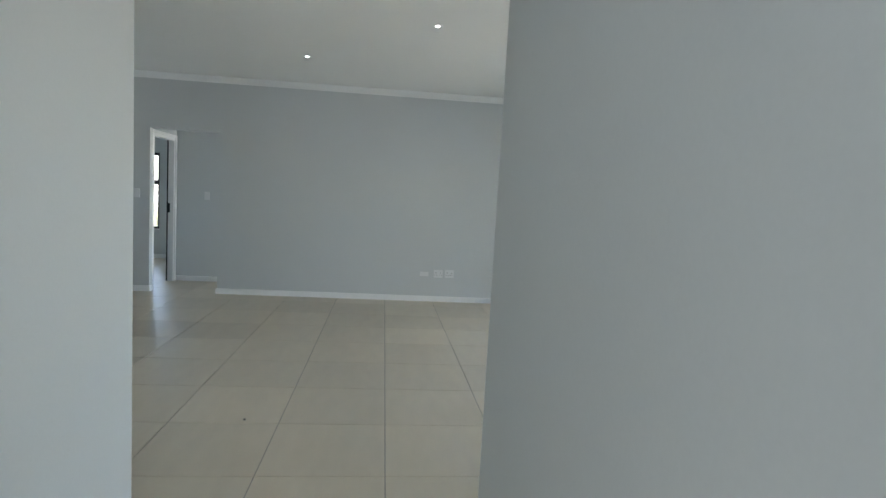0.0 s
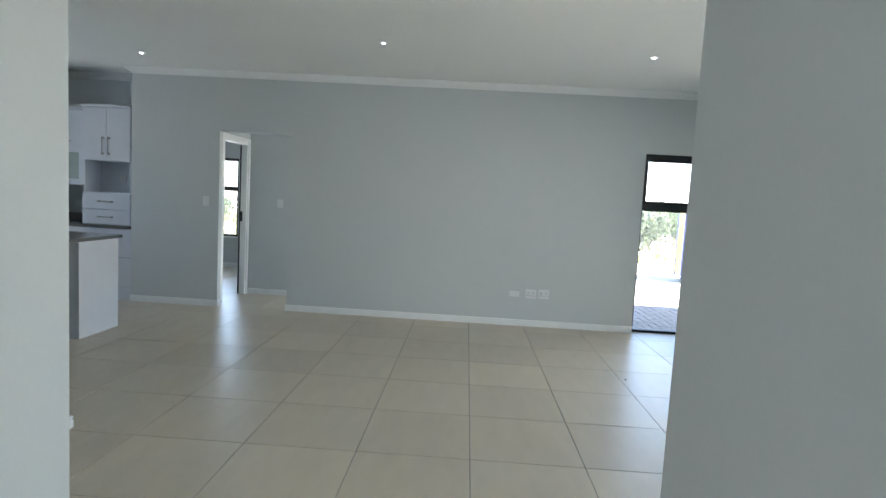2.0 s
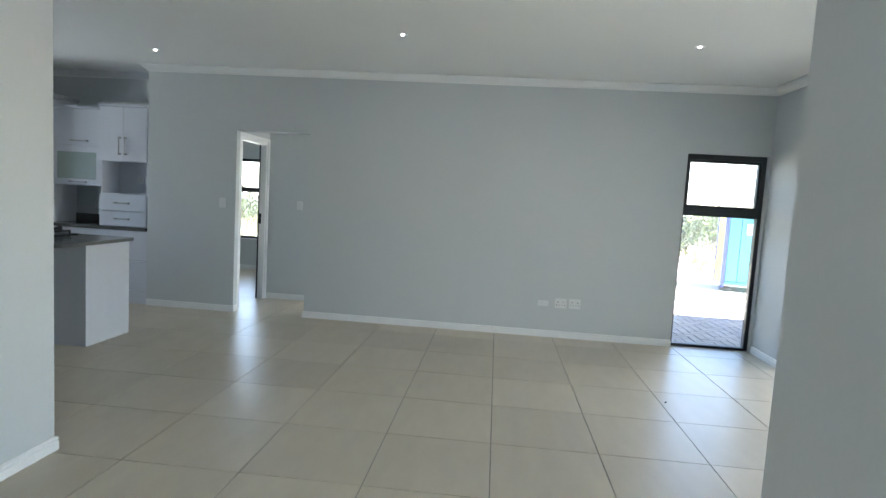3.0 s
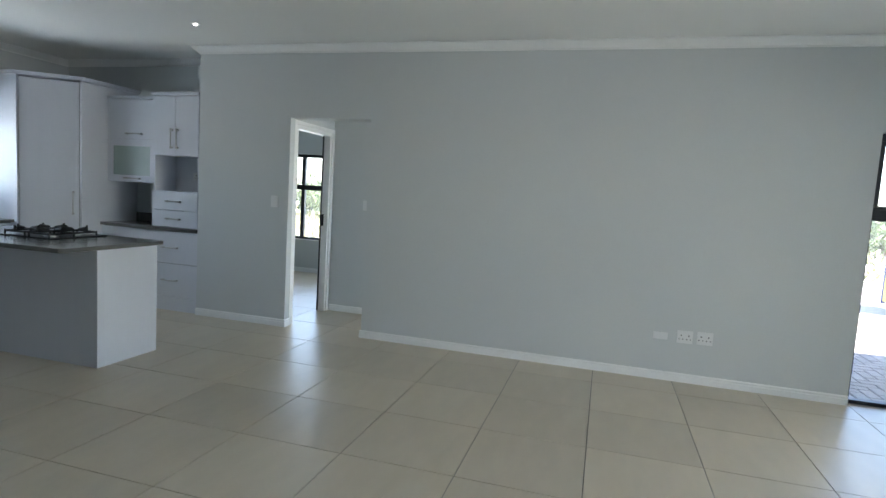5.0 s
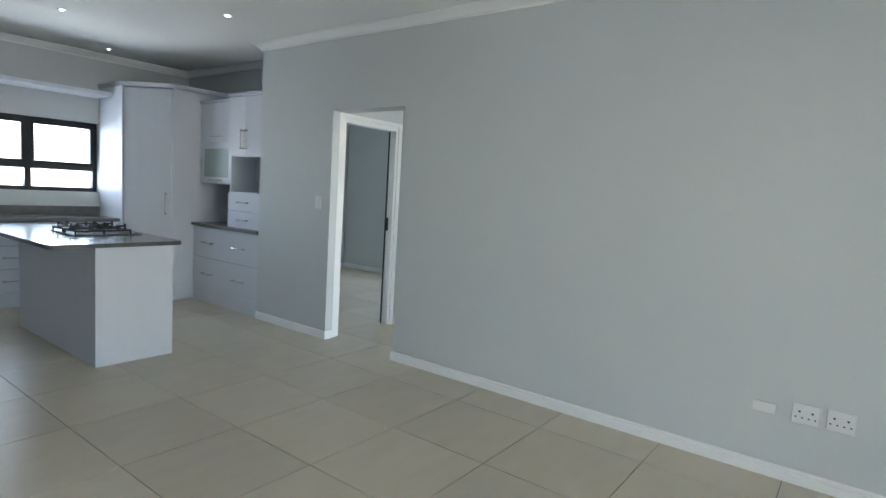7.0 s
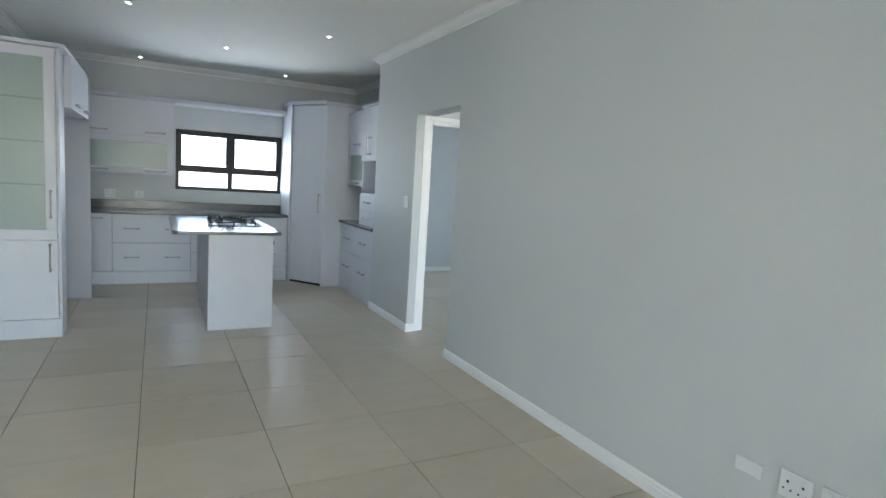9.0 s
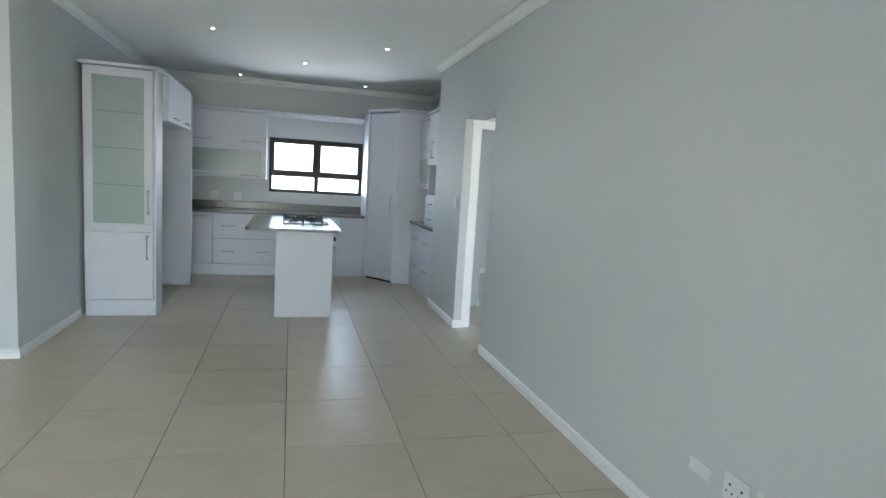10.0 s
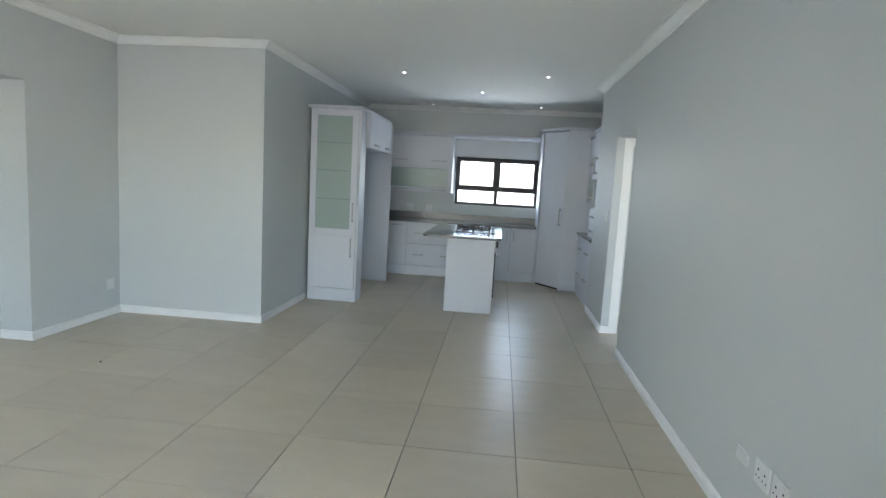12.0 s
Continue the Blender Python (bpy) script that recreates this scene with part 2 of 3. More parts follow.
structure("wall_corridor_east", box(CR, CR + 0.2, -2.4, 2.35, 0, HC), WALL, "plain grey painted corridor wall", "wall")
structure("wall_corridor_end", box(CL, CR, -2.4, -2.2, 0, HC), WALL, "plain grey painted end wall", "wall")
b = box(XE, 2.82, 2.352, 3.4, 0, HC)
box(XE, 2.82, 6.85, YN, 0, HC, bm=b)
box(XE, 2.82, 3.4, 6.85, 2.12, HC, bm=b)
structure("wall_east", b, WALL, "grey painted wall with the wide patio opening", "wall")
BWX0, BWX1, BWZ0, BWZ1 = -5.33, -4.09, 0.52, 1.90
b = box(XW, BWX0, YB, 11.0, 0, HC)
box(BWX1, OPX0, YB, 11.0, 0, HC, bm=b)
box(BWX0, BWX1, YB, 11.0, 0, BWZ0, bm=b)
box(BWX0, BWX1, YB, 11.0, BWZ1, HC, bm=b)
structure("wall_bedroom_north", b, WALL, "grey painted bedroom wall with a window", "wall")
b = box(-6.48, 2.82, -2.4, 7.69, HC, HC + 0.12)
box(-6.48, -1.0, 7.69, 8.6, HC, HC + 0.12, bm=b)
box(-6.48, OPX0, 8.6, 11.0, HC, HC + 0.12, bm=b)
structure("ceiling", b, CEIL, "flat white painted ceiling with small downlights", "ceiling")
# roof slabs out of view, added to block sun and sky outside the openings
b = box(2.82, 9.2, -0.5, 7.69, 2.75, 2.9)
box(2.82, 5.6, 7.69, 9.7, 2.75, 2.9, bm=b)
box(-1.0, 2.82, 7.69, 9.7, 2.75, 2.9, bm=b)
box(OPX0, -1.6, 8.6, 11.0, 2.75, 2.9, bm=b)
structure("shade_roof", b, CEIL, "unseen white roof, added to shade the pavers and cut the sky", "roof")

# added out of view: keeps south-east light off the north wall
structure("shade_wall", box(2.82, 9.2, 2.2, 2.4, -0.12, 2.75), WALL, "unseen grey wall, added to block light from the south-east", "wall")

# mouldings
COVE = [(0, HC - 0.068), (0.012, HC - 0.068), (0.014, HC - 0.055), (0.026, HC - 0.048), (0.043, HC - 0.034), (0.057, HC - 0.018), (0.063, HC - 0.012), (0.078, HC - 0.010), (0.078, HC - 0.001), (0, HC - 0.001)]
loop = [(XW, YKS), (XL, YKS), (XL, YS), (-0.92, YS), (-0.92, 2.35), (XE, 2.35), (XE, YN), (XK, YN), (XK, YK), (XW, YK)]
structure("cornice", sweep(loop, COVE, closed=True), CORN, "white moulded cornice round the ceiling", "cornice")
structure("cornice_bedroom", sweep([(XW, 8.07), (-3.90, 8.07), (-3.90, 7.69), (XD, 7.69), (XD, YB), (XW, YB)], COVE, closed=True), TRIM, "white moulded bedroom cornice", "cornice")
SKIRT = [(0, 0), (0.014, 0), (0.014, 0.045), (0.0095, 0.048), (0.0095, 0.053), (0.0135, 0.056), (0.0135, 0.063), (0.006, 0.072), (0, 0.072)]
runs = [
    [(1.85, YN), (OPX1, YN), (OPX1, 7.69)],
    [(OPX0 + 0.014, 7.572), (OPX0 + 0.014, YN), (XK, YN)],
    [(-3.465, YKS), (XL, YKS), (XL, YS), (XO, YS), (XO, YO)],
    [(CL, YO - 0.002), (CL, -2.2)],
    [(CR, -2.2), (CR, 2.35), (XE, 2.35), (XE, 3.4)],
    [(XE, 6.85), (XE, YN), (2.66, YN)],
    [(-1.2, 8.42), (OPX0 + 0.02, 8.42)],
    [(XD, YB), (XW, YB), (XW, 8.07), (-3.90, 8.07)],
    [(XD, 8.44), (XD, YB)],
]
for r in runs:
    structure("baseboard", sweep(r, SKIRT), TRIM, "white painted skirting with a stepped top edge", "skirting")


# ---- windows and doors ----
def bars(spec, mat, parent, name="frame_bar"):
    for s in spec:
        part(name, box(*s, bevel=0.003), mat, parent)


def kitchen_window():
    w = thing("window_1", "black aluminium kitchen window with four panes above the counter", "window", (-6.35, (WY0 + WY1) / 2, WZ0), kind="structure")
    x0, x1, t, ym, zt = -6.41, -6.33, 0.045, 6.27, 1.40
    bars([(x0, x1, WY0, WY1, WZ0, WZ0 + t), (x0, x1, WY0, WY1, WZ1 - t, WZ1), (x0, x1, WY0, WY0 + t, WZ0 + t, WZ1 - t),
          (x0, x1, WY1 - t, WY1, WZ0 + t, WZ1 - t), (x0, x1, WY0 + t, WY1 - t, zt - 0.03, zt + 0.03)], BLACKALU, w)
    for z0, z1 in ((WZ0 + t, zt - 0.03), (zt + 0.03, WZ1 - t)):
        part("mullion", box(x0, x1, ym - 0.03, ym + 0.03, z0, z1, 0.003), BLACKALU, w)
    for y0, y1 in ((WY0 + t, ym - 0.03), (ym + 0.03, WY1 - t)):
        z0, z1 = zt + 0.03, WZ1 - t
        s = part("sash", frame_ring(x0 + 0.02, x1 + 0.012, y0, y1, z0, z1, 0.028, 'x'), BLACKALU, w)
        p = part("pane", box(-6.375, -6.371, y0 + 0.03, y1 - 0.03, z0 + 0.03, z1 - 0.03), PANE, s)
        p.visible_shadow = False
        p = part("pane", box(-6.375, -6.371, y0, y1, WZ0 + t, zt - 0.03), PANE, w)
        p.visible_shadow = False


def frame_ring(a0, a1, b0, b1, z0, z1, t, axis):
    """Four mitred-looking members round an opening, thin along x or y."""
    bm = None
    for p0, p1, q0, q1 in ((b0, b1, z0, z0 + t), (b0, b1, z1 - t, z1), (b0, b0 + t, z0 + t, z1 - t), (b1 - t, b1, z0 + t, z1 - t)):
        dims = (a0, a1, p0, p1, q0, q1) if axis == 'x' else (p0, p1, a0, a1, q0, q1)
        bm = box(*dims, bevel=0.003, bm=bm)
    return bm


def bedroom_window():
    w = thing("window_2", "black aluminium bedroom window looking onto scrub", "window", ((BWX0 + BWX1) / 2, 10.9, BWZ0), kind="structure")
    y0, y1, t, xm, zt = 10.86, 10.92, 0.05, -4.755, 1.37
    bars([(BWX0, BWX1, y0, y1, BWZ0, BWZ0 + t), (BWX0, BWX1, y0, y1, BWZ1 - t, BWZ1), (BWX0, BWX0 + t, y0, y1, BWZ0 + t, BWZ1 - t),
          (BWX1 - t, BWX1, y0, y1, BWZ0 + t, BWZ1 - t), (BWX0 + t, BWX1 - t, y0, y1, zt - 0.04, zt + 0.04)], BLACKALU, w)
    for z0, z1 in ((BWZ0 + t, zt - 0.04), (zt + 0.04, BWZ1 - t)):
        part("mullion", box(xm - 0.03, xm + 0.03, y0, y1, z0, z1, 0.003), BLACKALU, w)
        for xa, xb in ((BWX0 + t, xm - 0.03), (xm + 0.03, BWX1 - t)):
            p = part("pane", box(xa, xb, 10.885, 10.889, z0, z1), PANE, w)
            p.visible_shadow = False
    part("window_sill", box(BWX0 + 0.004, BWX1 - 0.004, 10.78, 10.86, BWZ0, BWZ0 + 0.012, 0.003), TRIM, w)


def glass_door():
    d = thing("door_1", "black aluminium framed glass panel with a transom light", "glass door", (2.2, 7.6, 0), kind="structure")
    y0, y1, x0, x1 = 7.55, 7.62, 1.85, 2.65
    bars([(x0, x0 + 0.028, y0, y1, 0.0, 2.02), (x1 - 0.04, x1, y0, y1, 0.0, 2.02), (x0 + 0.028, x1 - 0.04, y0, y1, 0.0, 0.03),
          (x0 + 0.028, x1 - 0.04, y0, y1, 1.965, 2.02), (x0 + 0.028, x1 - 0.04, y0, y1, 1.385, 1.47)], BLACKALU, d)
    s = part("sash", frame_ring(y0 + 0.01, y1 - 0.005, x0 + 0.028, x1 - 0.04, 1.47, 1.965, 0.028, 'y'), BLACKALU, d)
    p = part("pane", box(x0 + 0.05, x1 - 0.065, 7.585, 7.589, 1.495, 1.94), PANE, s)
    p.visible_shadow = False
    p = part("pane", box(x0 + 0.028, x1 - 0.04, 7.585, 7.589, 0.03, 1.385), PANE, d)
    p.visible_shadow = False


def bedroom_door():
    d = thing("door_2", "white painted steel door frame standing open with no leaf in view", "door frame", (-3.0, 7.97, 0), kind="structure")
    for name, ya, yb, yc, yd in (("jamb", 7.574, 7.625, 7.625, 7.665), ("jamb", 8.405, 8.355, 8.355, 8.325)):
        bm = box(XD - 0.006, OPX0 + 0.016, min(ya, yb), max(ya, yb), 0, 2.022, 0.003)
        box(XD - 0.006, OPX0 + 0.004, min(yc, yd), max(yc, yd), 0, 1.985, 0.003, bm=bm)
        part(name, bm, TRIM, d)
    bm = box(XD - 0.006, OPX0 + 0.016, 7.625, 8.355, 1.985, 2.022, 0.003)
    box(XD - 0.006, OPX0 + 0.004, 7.665, 8.325, 1.945, 1.985, 0.003, bm=bm)
    part("head", bm, TRIM, d)
    part("seal", box(-3.052, -3.036, 8.318, 8.3255, 0.005, 1.945), SEAL, d, "dark rubber seal line")
    part("strike_plate", box(-3.035, -3.008, 8.319, 8.3255, 0.96, 1.09, 0.001), BLACKALU, d, "dark lock strike plate")


kitchen_window()
bedroom_window()
glass_door()
bedroom_door()


# ---- kitchen ----
def handle(parent, at, along, out, length=0.16):
    """A slim bar handle on two feet. along and out: unit directions."""
    c, a, o = Vector(at), Vector(along), Vector(out)
    r = 0.006
    h = bmesh.new()
    e = length / 2
    rod(c + o * 0.031 - a * e, c + o * 0.031 + a * e, r, 8, h)
    for s in (-1, 1):
        rod(c + a * (s * (e - 0.010)), c + a * (s * (e - 0.010)) + o * 0.024, r * 1.6, 8, h)
        rod(c + a * (s * (e - 0.022)) + o * 0.031, c + a * (s * (e + 0.002)) + o * 0.031, r * 1.45, 8, h)
    return part("handle", h, STEEL, parent, "slim brushed steel bar handle")


def front(parent, name, x0, x1, y0, y1, z0, z1):
    return part(name, box(x0, x1, y0, y1, z0, z1, 0.002), LAM, parent)


Z, X, Y = Vector((0, 0, 1)), Vector((1, 0, 0)), Vector((0, 1, 0))
PL, CT = 0.15, 0.845   # plinth height, underside of the worktop
FX = -5.75             # front of the west run


def west_unit(name, label, y0, y1, rows, handles, doors=1):
    """A base unit of the west run: rows of drawers, or doors."""
    u = thing(name, label, "kitchen unit", (-6.02, (y0 + y1) / 2, 0), group="base units under the long worktop")
    part("body", box(XW, FX - 0.02, y0 + 0.001, y1 - 0.001, PL, CT), GAPDARK, u)
    part("plinth", box(XW + 0.05, FX - 0.006, y0 + 0.001, y1 - 0.001, 0, PL - 0.004, 0.002), LAM, u)
    if rows:
        h = (CT - 0.008 - PL) / rows
        for i in range(rows):
            f = front(u, "drawer_front", FX - 0.019, FX, y0 + 0.002, y1 - 0.002, PL + i * h + 0.0025, PL + (i + 1) * h - 0.0035)
            for yy in handles:
                handle(f, (FX, yy, PL + (i + 0.5) * h), Y, X)
    else:
        w = (y1 - y0) / doors
        for i in range(doors):
            a = y0 + i * w
            f = front(u, "door", FX - 0.019, FX, a + 0.002, a + w - 0.002, PL + 0.003, CT - 0.010)
            if doors == 2:
                handle(f, (FX, a + (w - 0.05 if i == 0 else 0.05), CT - 0.13), Z, X)
            else:
                handle(f, (FX, handles[0], CT - 0.06), Y, X)
    return u


west_unit("base_cabinet", "white woodgrain base cabinet with a single door", 4.30, 4.92, 0, [4.75])
west_unit("drawer_unit", "white woodgrain unit with two wide deep drawers", 4.92, 5.76, 2, [5.12, 5.56])
west_unit("drawer_unit", "narrow white unit with three drawers behind the island", 5.76, 6.16, 3, [5.96])
west_unit("base_cabinet", "white woodgrain base cabinet with two doors by the pantry", 6.16, 6.935, 0, [], doors=2)

t = thing("worktop", "polished dark grey stone worktop with an upstand under the window", "worktop", (-6.02, 5.6, CT))
part("slab", box(XW + 0.004, FX + 0.03, 4.104, 6.934, CT + 0.001, CT + 0.031, 0.003), STONE, t)
part("upstand", box(XW + 0.004, XW + 0.026, 4.104, 6.934, CT + 0.0315, CT + 0.13, 0.002), STONE, t)


def wall_flap_units():
    """The wall cupboard left of the window: a solid lift-up door over a frosted glass one."""
    fx, y0, y1 = -5.915, 4.20, 5.575
    u = thing("wall_cabinet", "white wall cupboard with a solid flap above a frosted glass flap", "wall cabinet", (-6.1, 5.0, 1.31))
    for size in (
            (XW + 0.002, fx - 0.02, y0, y1, 1.31, 1.328),
            (XW + 0.002, fx - 0.02, y0, y1, 1.756, 1.774),
            (XW + 0.002, fx - 0.02, y0, y1, 2.175, 2.193),
            (XW + 0.002, fx - 0.02, y1 - 0.018, y1, 1.328, 1.756),
            (XW + 0.002, fx - 0.02, y1 - 0.018, y1, 1.774, 2.175),
            (XW + 0.002, fx - 0.02, y0, y0 + 0.018, 1.328, 1.756),
    ):
        part("carcass_panel", box(*size), LAMIN, u)
    top = front(u, "flap", fx - 0.019, fx, y0 + 0.002, y1 - 0.002, 1.768, 2.19)
    for yy in (4.76, 5.37):
        handle(top, (fx, yy, 1.81), Y, X, 0.22)
    low = part("glass_flap", frame_ring(fx - 0.019, fx, y0 + 0.002, y1 - 0.002, 1.312, 1.762, 0.075, 'x'), LAM, u, "white frame with a frosted glass panel")
    part("glass_panel", box(fx - 0.013, fx - 0.007, y0 + 0.077, y1 - 0.077, 1.387, 1.687), FROST, low, "frosted greenish glass")
    for yy in (4.76, 5.37):
        handle(low, (fx, yy, 1.35), Y, X, 0.22)


wall_flap_units()
p = thing("pelmet", "white cornice board running over the window to the pantry", "pelmet", (-6.1, 5.6, 2.195))
part("board", box(XW + 0.002, -5.90, 4.20, 6.92, 2.195, 2.235, 0.003), LAM, p)
part("moulding", sweep([(-5.90, 6.92), (-5.90, 4.20)], [(0.001, 2.2), (0.014, 2.203), (0.02, 2.222), (0.028, 2.234), (0.028, 2.24), (0.001, 2.24)]), LAM, p)


def pantry():
    """Tall corner cupboard with a diagonal door."""
    u = thing("pantry_cabinet", "tall white corner pantry with a diagonal door, dark gap beneath", "pantry", (-5.95, 7.5, 0))
    a, c = Vector((-5.685, 6.955)), Vector((-5.262, 7.268))
    d = (c - a).normalized()
    n = Vector((d.y, -d.x))
    t0 = 0.018
    part("side_panel", box(XW + 0.003, a.x, a.y - t0, a.y, 0, 2.31, 0.002), LAM, u)
    part("side_panel", box(c.x, c.x + 0.03, c.y, YK - 0.003, 0, 2.31, 0.002), LAM, u)
    # dark sheet behind the door: painted shade for its seams and bottom gap
    part("back_panel", prism([a - n * 0.0255, c - n * 0.0255, c - n * 0.04, a - n * 0.04], 0.0, 2.3), DARKSHADE, u)
    inset = 0.004
    p0, p1 = a + d * inset, c - d * 0.006
    door = part("door", prism([p0 - n * 0.004, p1 - n * 0.004, p1 - n * 0.024, p0 - n * 0.024], 0.032, 2.30, 0.0015), LAM, u)
    h = c - d * 0.055 - n * 0.004
    handle(door, (h.x, h.y, 1.07), Z, (n.x, n.y, 0), 0.24)
    o = 0.03
    top = [(XW + 0.003, YK - 0.003), (XW + 0.003, a.y - o), (a.x + 0.01, a.y - o), (c.x + o + 0.02, c.y - 0.012), (c.x + o + 0.03, YK - 0.003)]
    crown = prism(top, 2.312, 2.332, 0.003)
    prism([(x + (0.012 if i in (3, 4) else 0), y - (0.012 if i in (1, 2) else 0)) for i, (x, y) in enumerate(top)], 2.333, 2.352, 0.003, bm=crown)
    part("crown", crown, LAM, u)


pantry()


def dresser():
    """The run in the north recess: wide drawers, stone top, microwave tower and two flaps."""
    x0, x1, fy = -5.228, XK - 0.006, 7.507
    u = thing("drawer_unit", "white woodgrain unit with two very wide pan drawers", "kitchen unit", ((x0 + x1) / 2, 7.85, 0))
    part("body", box(x0, x1, fy + 0.02, YK - 0.003, PL, CT), GAPDARK, u)
    part("plinth", box(x0, x1, fy + 0.006, YK - 0.05, 0, PL - 0.004, 0.002), LAM, u)
    for z0, z1 in ((PL + 0.003, 0.495), (0.502, CT - 0.01)):
        f = front(u, "drawer_front", x0 + 0.002, x1 - 0.002, fy, fy + 0.019, z0, z1)
        for xx in (-4.91, -4.32):
            handle(f, (xx, fy, (z0 + z1) / 2), X, -Y, 0.19)
    t = thing("worktop", "polished dark grey stone top in the kitchen recess", "worktop", (-4.7, 7.8, CT))
    part("slab", box(x0 + 0.003, x1, fy - 0.03, YK - 0.003, CT + 0.001, CT + 0.031, 0.003), STONE, t)
    part("upstand", box(x0 + 0.003, -4.61, YK - 0.025, YK - 0.003, CT + 0.0315, CT + 0.13, 0.002), STONE, t)

    wz, top = CT + 0.0315, 2.228
    a, c, ty = -4.595, -4.025, 7.535
    m = thing("microwave_tower", "white tower on the worktop with drawers, open niche and doors", "kitchen unit", ((a + c) / 2, 7.9, wz))
    for size in (
            (a, a + 0.018, ty + 0.02, YK - 0.003, wz, top),
            (c - 0.018, c, ty + 0.02, YK - 0.003, wz, top),
            (a + 0.018, c - 0.018, ty + 0.02, YK - 0.003, 1.232, 1.25),
            (a + 0.018, c - 0.018, ty + 0.02, YK - 0.003, 1.62, 1.638),
            (a + 0.018, c - 0.018, ty + 0.02, YK - 0.003, top - 0.018, top),
            (a + 0.018, c - 0.018, YK - 0.14, YK - 0.132, 1.25, 1.62),
    ):
        part("carcass_panel", box(*size), LAM, m)
    for z0, z1 in ((wz + 0.003, 1.05), (1.056, 1.236)):
        f = front(m, "drawer_front", a, c, ty, ty + 0.019, z0, z1)
        handle(f, ((a + c) / 2, ty, (z0 + z1) / 2), X, -Y, 0.17)
    mid = (a + c) / 2
    for xa, xb, hx in ((a, mid - 0.0015, mid - 0.035), (mid + 0.0015, c, mid + 0.035)):
        f = front(m, "door", xa, xb, ty, ty + 0.019, 1.625, top - 0.004)
        handle(f, (hx, ty, 1.79), Z, -Y, 0.2)
    part("crown", box(a - 0.012, c + 0.010, ty - 0.02, YK - 0.003, top + 0.001, top + 0.032, 0.004), LAM, m)

    fy2, a, c = 7.575, x0 + 0.006, -4.597
    w = thing("wall_cabinet", "white wall cupboard, solid flap above a small glass flap", "wall cabinet", ((a + c) / 2, 7.9, 1.32))
    for size in (
            (a, c, fy2 + 0.02, YK - 0.003, 1.32, 1.338),
            (a, c, fy2 + 0.02, YK - 0.003, 1.765, 1.783),
            (a, c, fy2 + 0.02, YK - 0.003, 2.175, 2.193),
            (a, a + 0.018, fy2 + 0.02, YK - 0.003, 1.338, 1.765),
            (c - 0.018, c, fy2 + 0.02, YK - 0.003, 1.338, 1.765),
            (a, c, YK - 0.02, YK - 0.004, 1.783, 2.175),
    ):
        part("carcass_panel", box(*size), LAMIN, w)
    f = front(w, "flap", a, c, fy2, fy2 + 0.019, 1.777, 2.19)
    handle(f, ((a + c) / 2 + 0.05, fy2, 1.83), X, -Y, 0.2)
    f = part("glass_flap", frame_ring(fy2, fy2 + 0.019, a, c, 1.322, 1.771, 0.07, 'y'), LAM, w, "white frame with frosted glass")
    part("glass_panel", box(a + 0.07, c - 0.07, fy2 + 0.007, fy2 + 0.013, 1.392, 1.701), FROST, f, "frosted glass")
    handle(f, ((a + c) / 2 + 0.03, fy2, 1.36), X, -Y, 0.2)
    part("crown", box(a - 0.002, c - 0.013, fy2 - 0.02, YK - 0.003, 2.195, 2.223, 0.004), LAM, w)


dresser()


def display_unit():
    """Tall end unit beside the fridge space: frosted glass door over a solid one."""
    fx, bx, y0, y1 = -3.465, -3.74, 4.122, 4.712
    u = thing("display_cabinet", "tall white cabinet with a frosted glass door and lower door", "cabinet", (-3.6, 4.43, 0))
    bm = box(bx, fx - 0.021, y1 - 0.018, y1, 0, 2.255)
    box(bx, fx - 0.021, y0, y0 + 0.018, 0, 2.255, bm=bm)
    box(bx, bx + 0.01, y0 + 0.018, y1 - 0.018, 0.16, 2.255, bm=bm)
    for z in (0.155, 0.785, 2.237):
        box(bx + 0.01, fx - 0.021, y0 + 0.018, y1 - 0.018, z, z + 0.018, bm=bm)
    part("body", bm, LAM, u)
    part("plinth", box(fx - 0.03, fx - 0.012, y0 + 0.002, y1 - 0.002, 0, 0.15, 0.001), LAM, u)
    low = front(u, "door", fx - 0.019, fx, y0 + 0.002, y1 - 0.022, 0.157, 0.785)
    handle(low, (fx, y1 - 0.07, 0.65), Z, X, 0.22)
    up = part("glass_door", frame_ring(fx - 0.019, fx, y0 + 0.002, y1 - 0.022, 0.792, 2.25, 0.075, 'x'), LAM, u, "white frame with a frosted glass panel")
    part("glass_panel", box(fx - 0.013, fx - 0.007, y0 + 0.077, y1 - 0.097, 0.867, 2.175), FROST, up, "frosted greenish glass")
    for z in (1.21, 1.54, 1.86):
        part("shelf", box(fx - 0.0068, fx - 0.0062, y0 + 0.08, y1 - 0.1, z, z + 0.012), GLASSEDGE, up, "edge of a glass shelf behind the pane")
    handle(up, (fx, y1 - 0.06, 1.07), Z, X, 0.22)
    part("crown", prism([(bx - 1.27, YKS + 0.003), (bx - 1.27, y1 + 0.045), (fx + 0.0, y1 + 0.045), (fx + 0.03, y1 + 0.02), (fx + 0.03, y0 - 0.03), (bx, y0 - 0.03), (bx, YKS + 0.003)], 2.257, 2.287, 0.004), LAM, u)


display_unit()


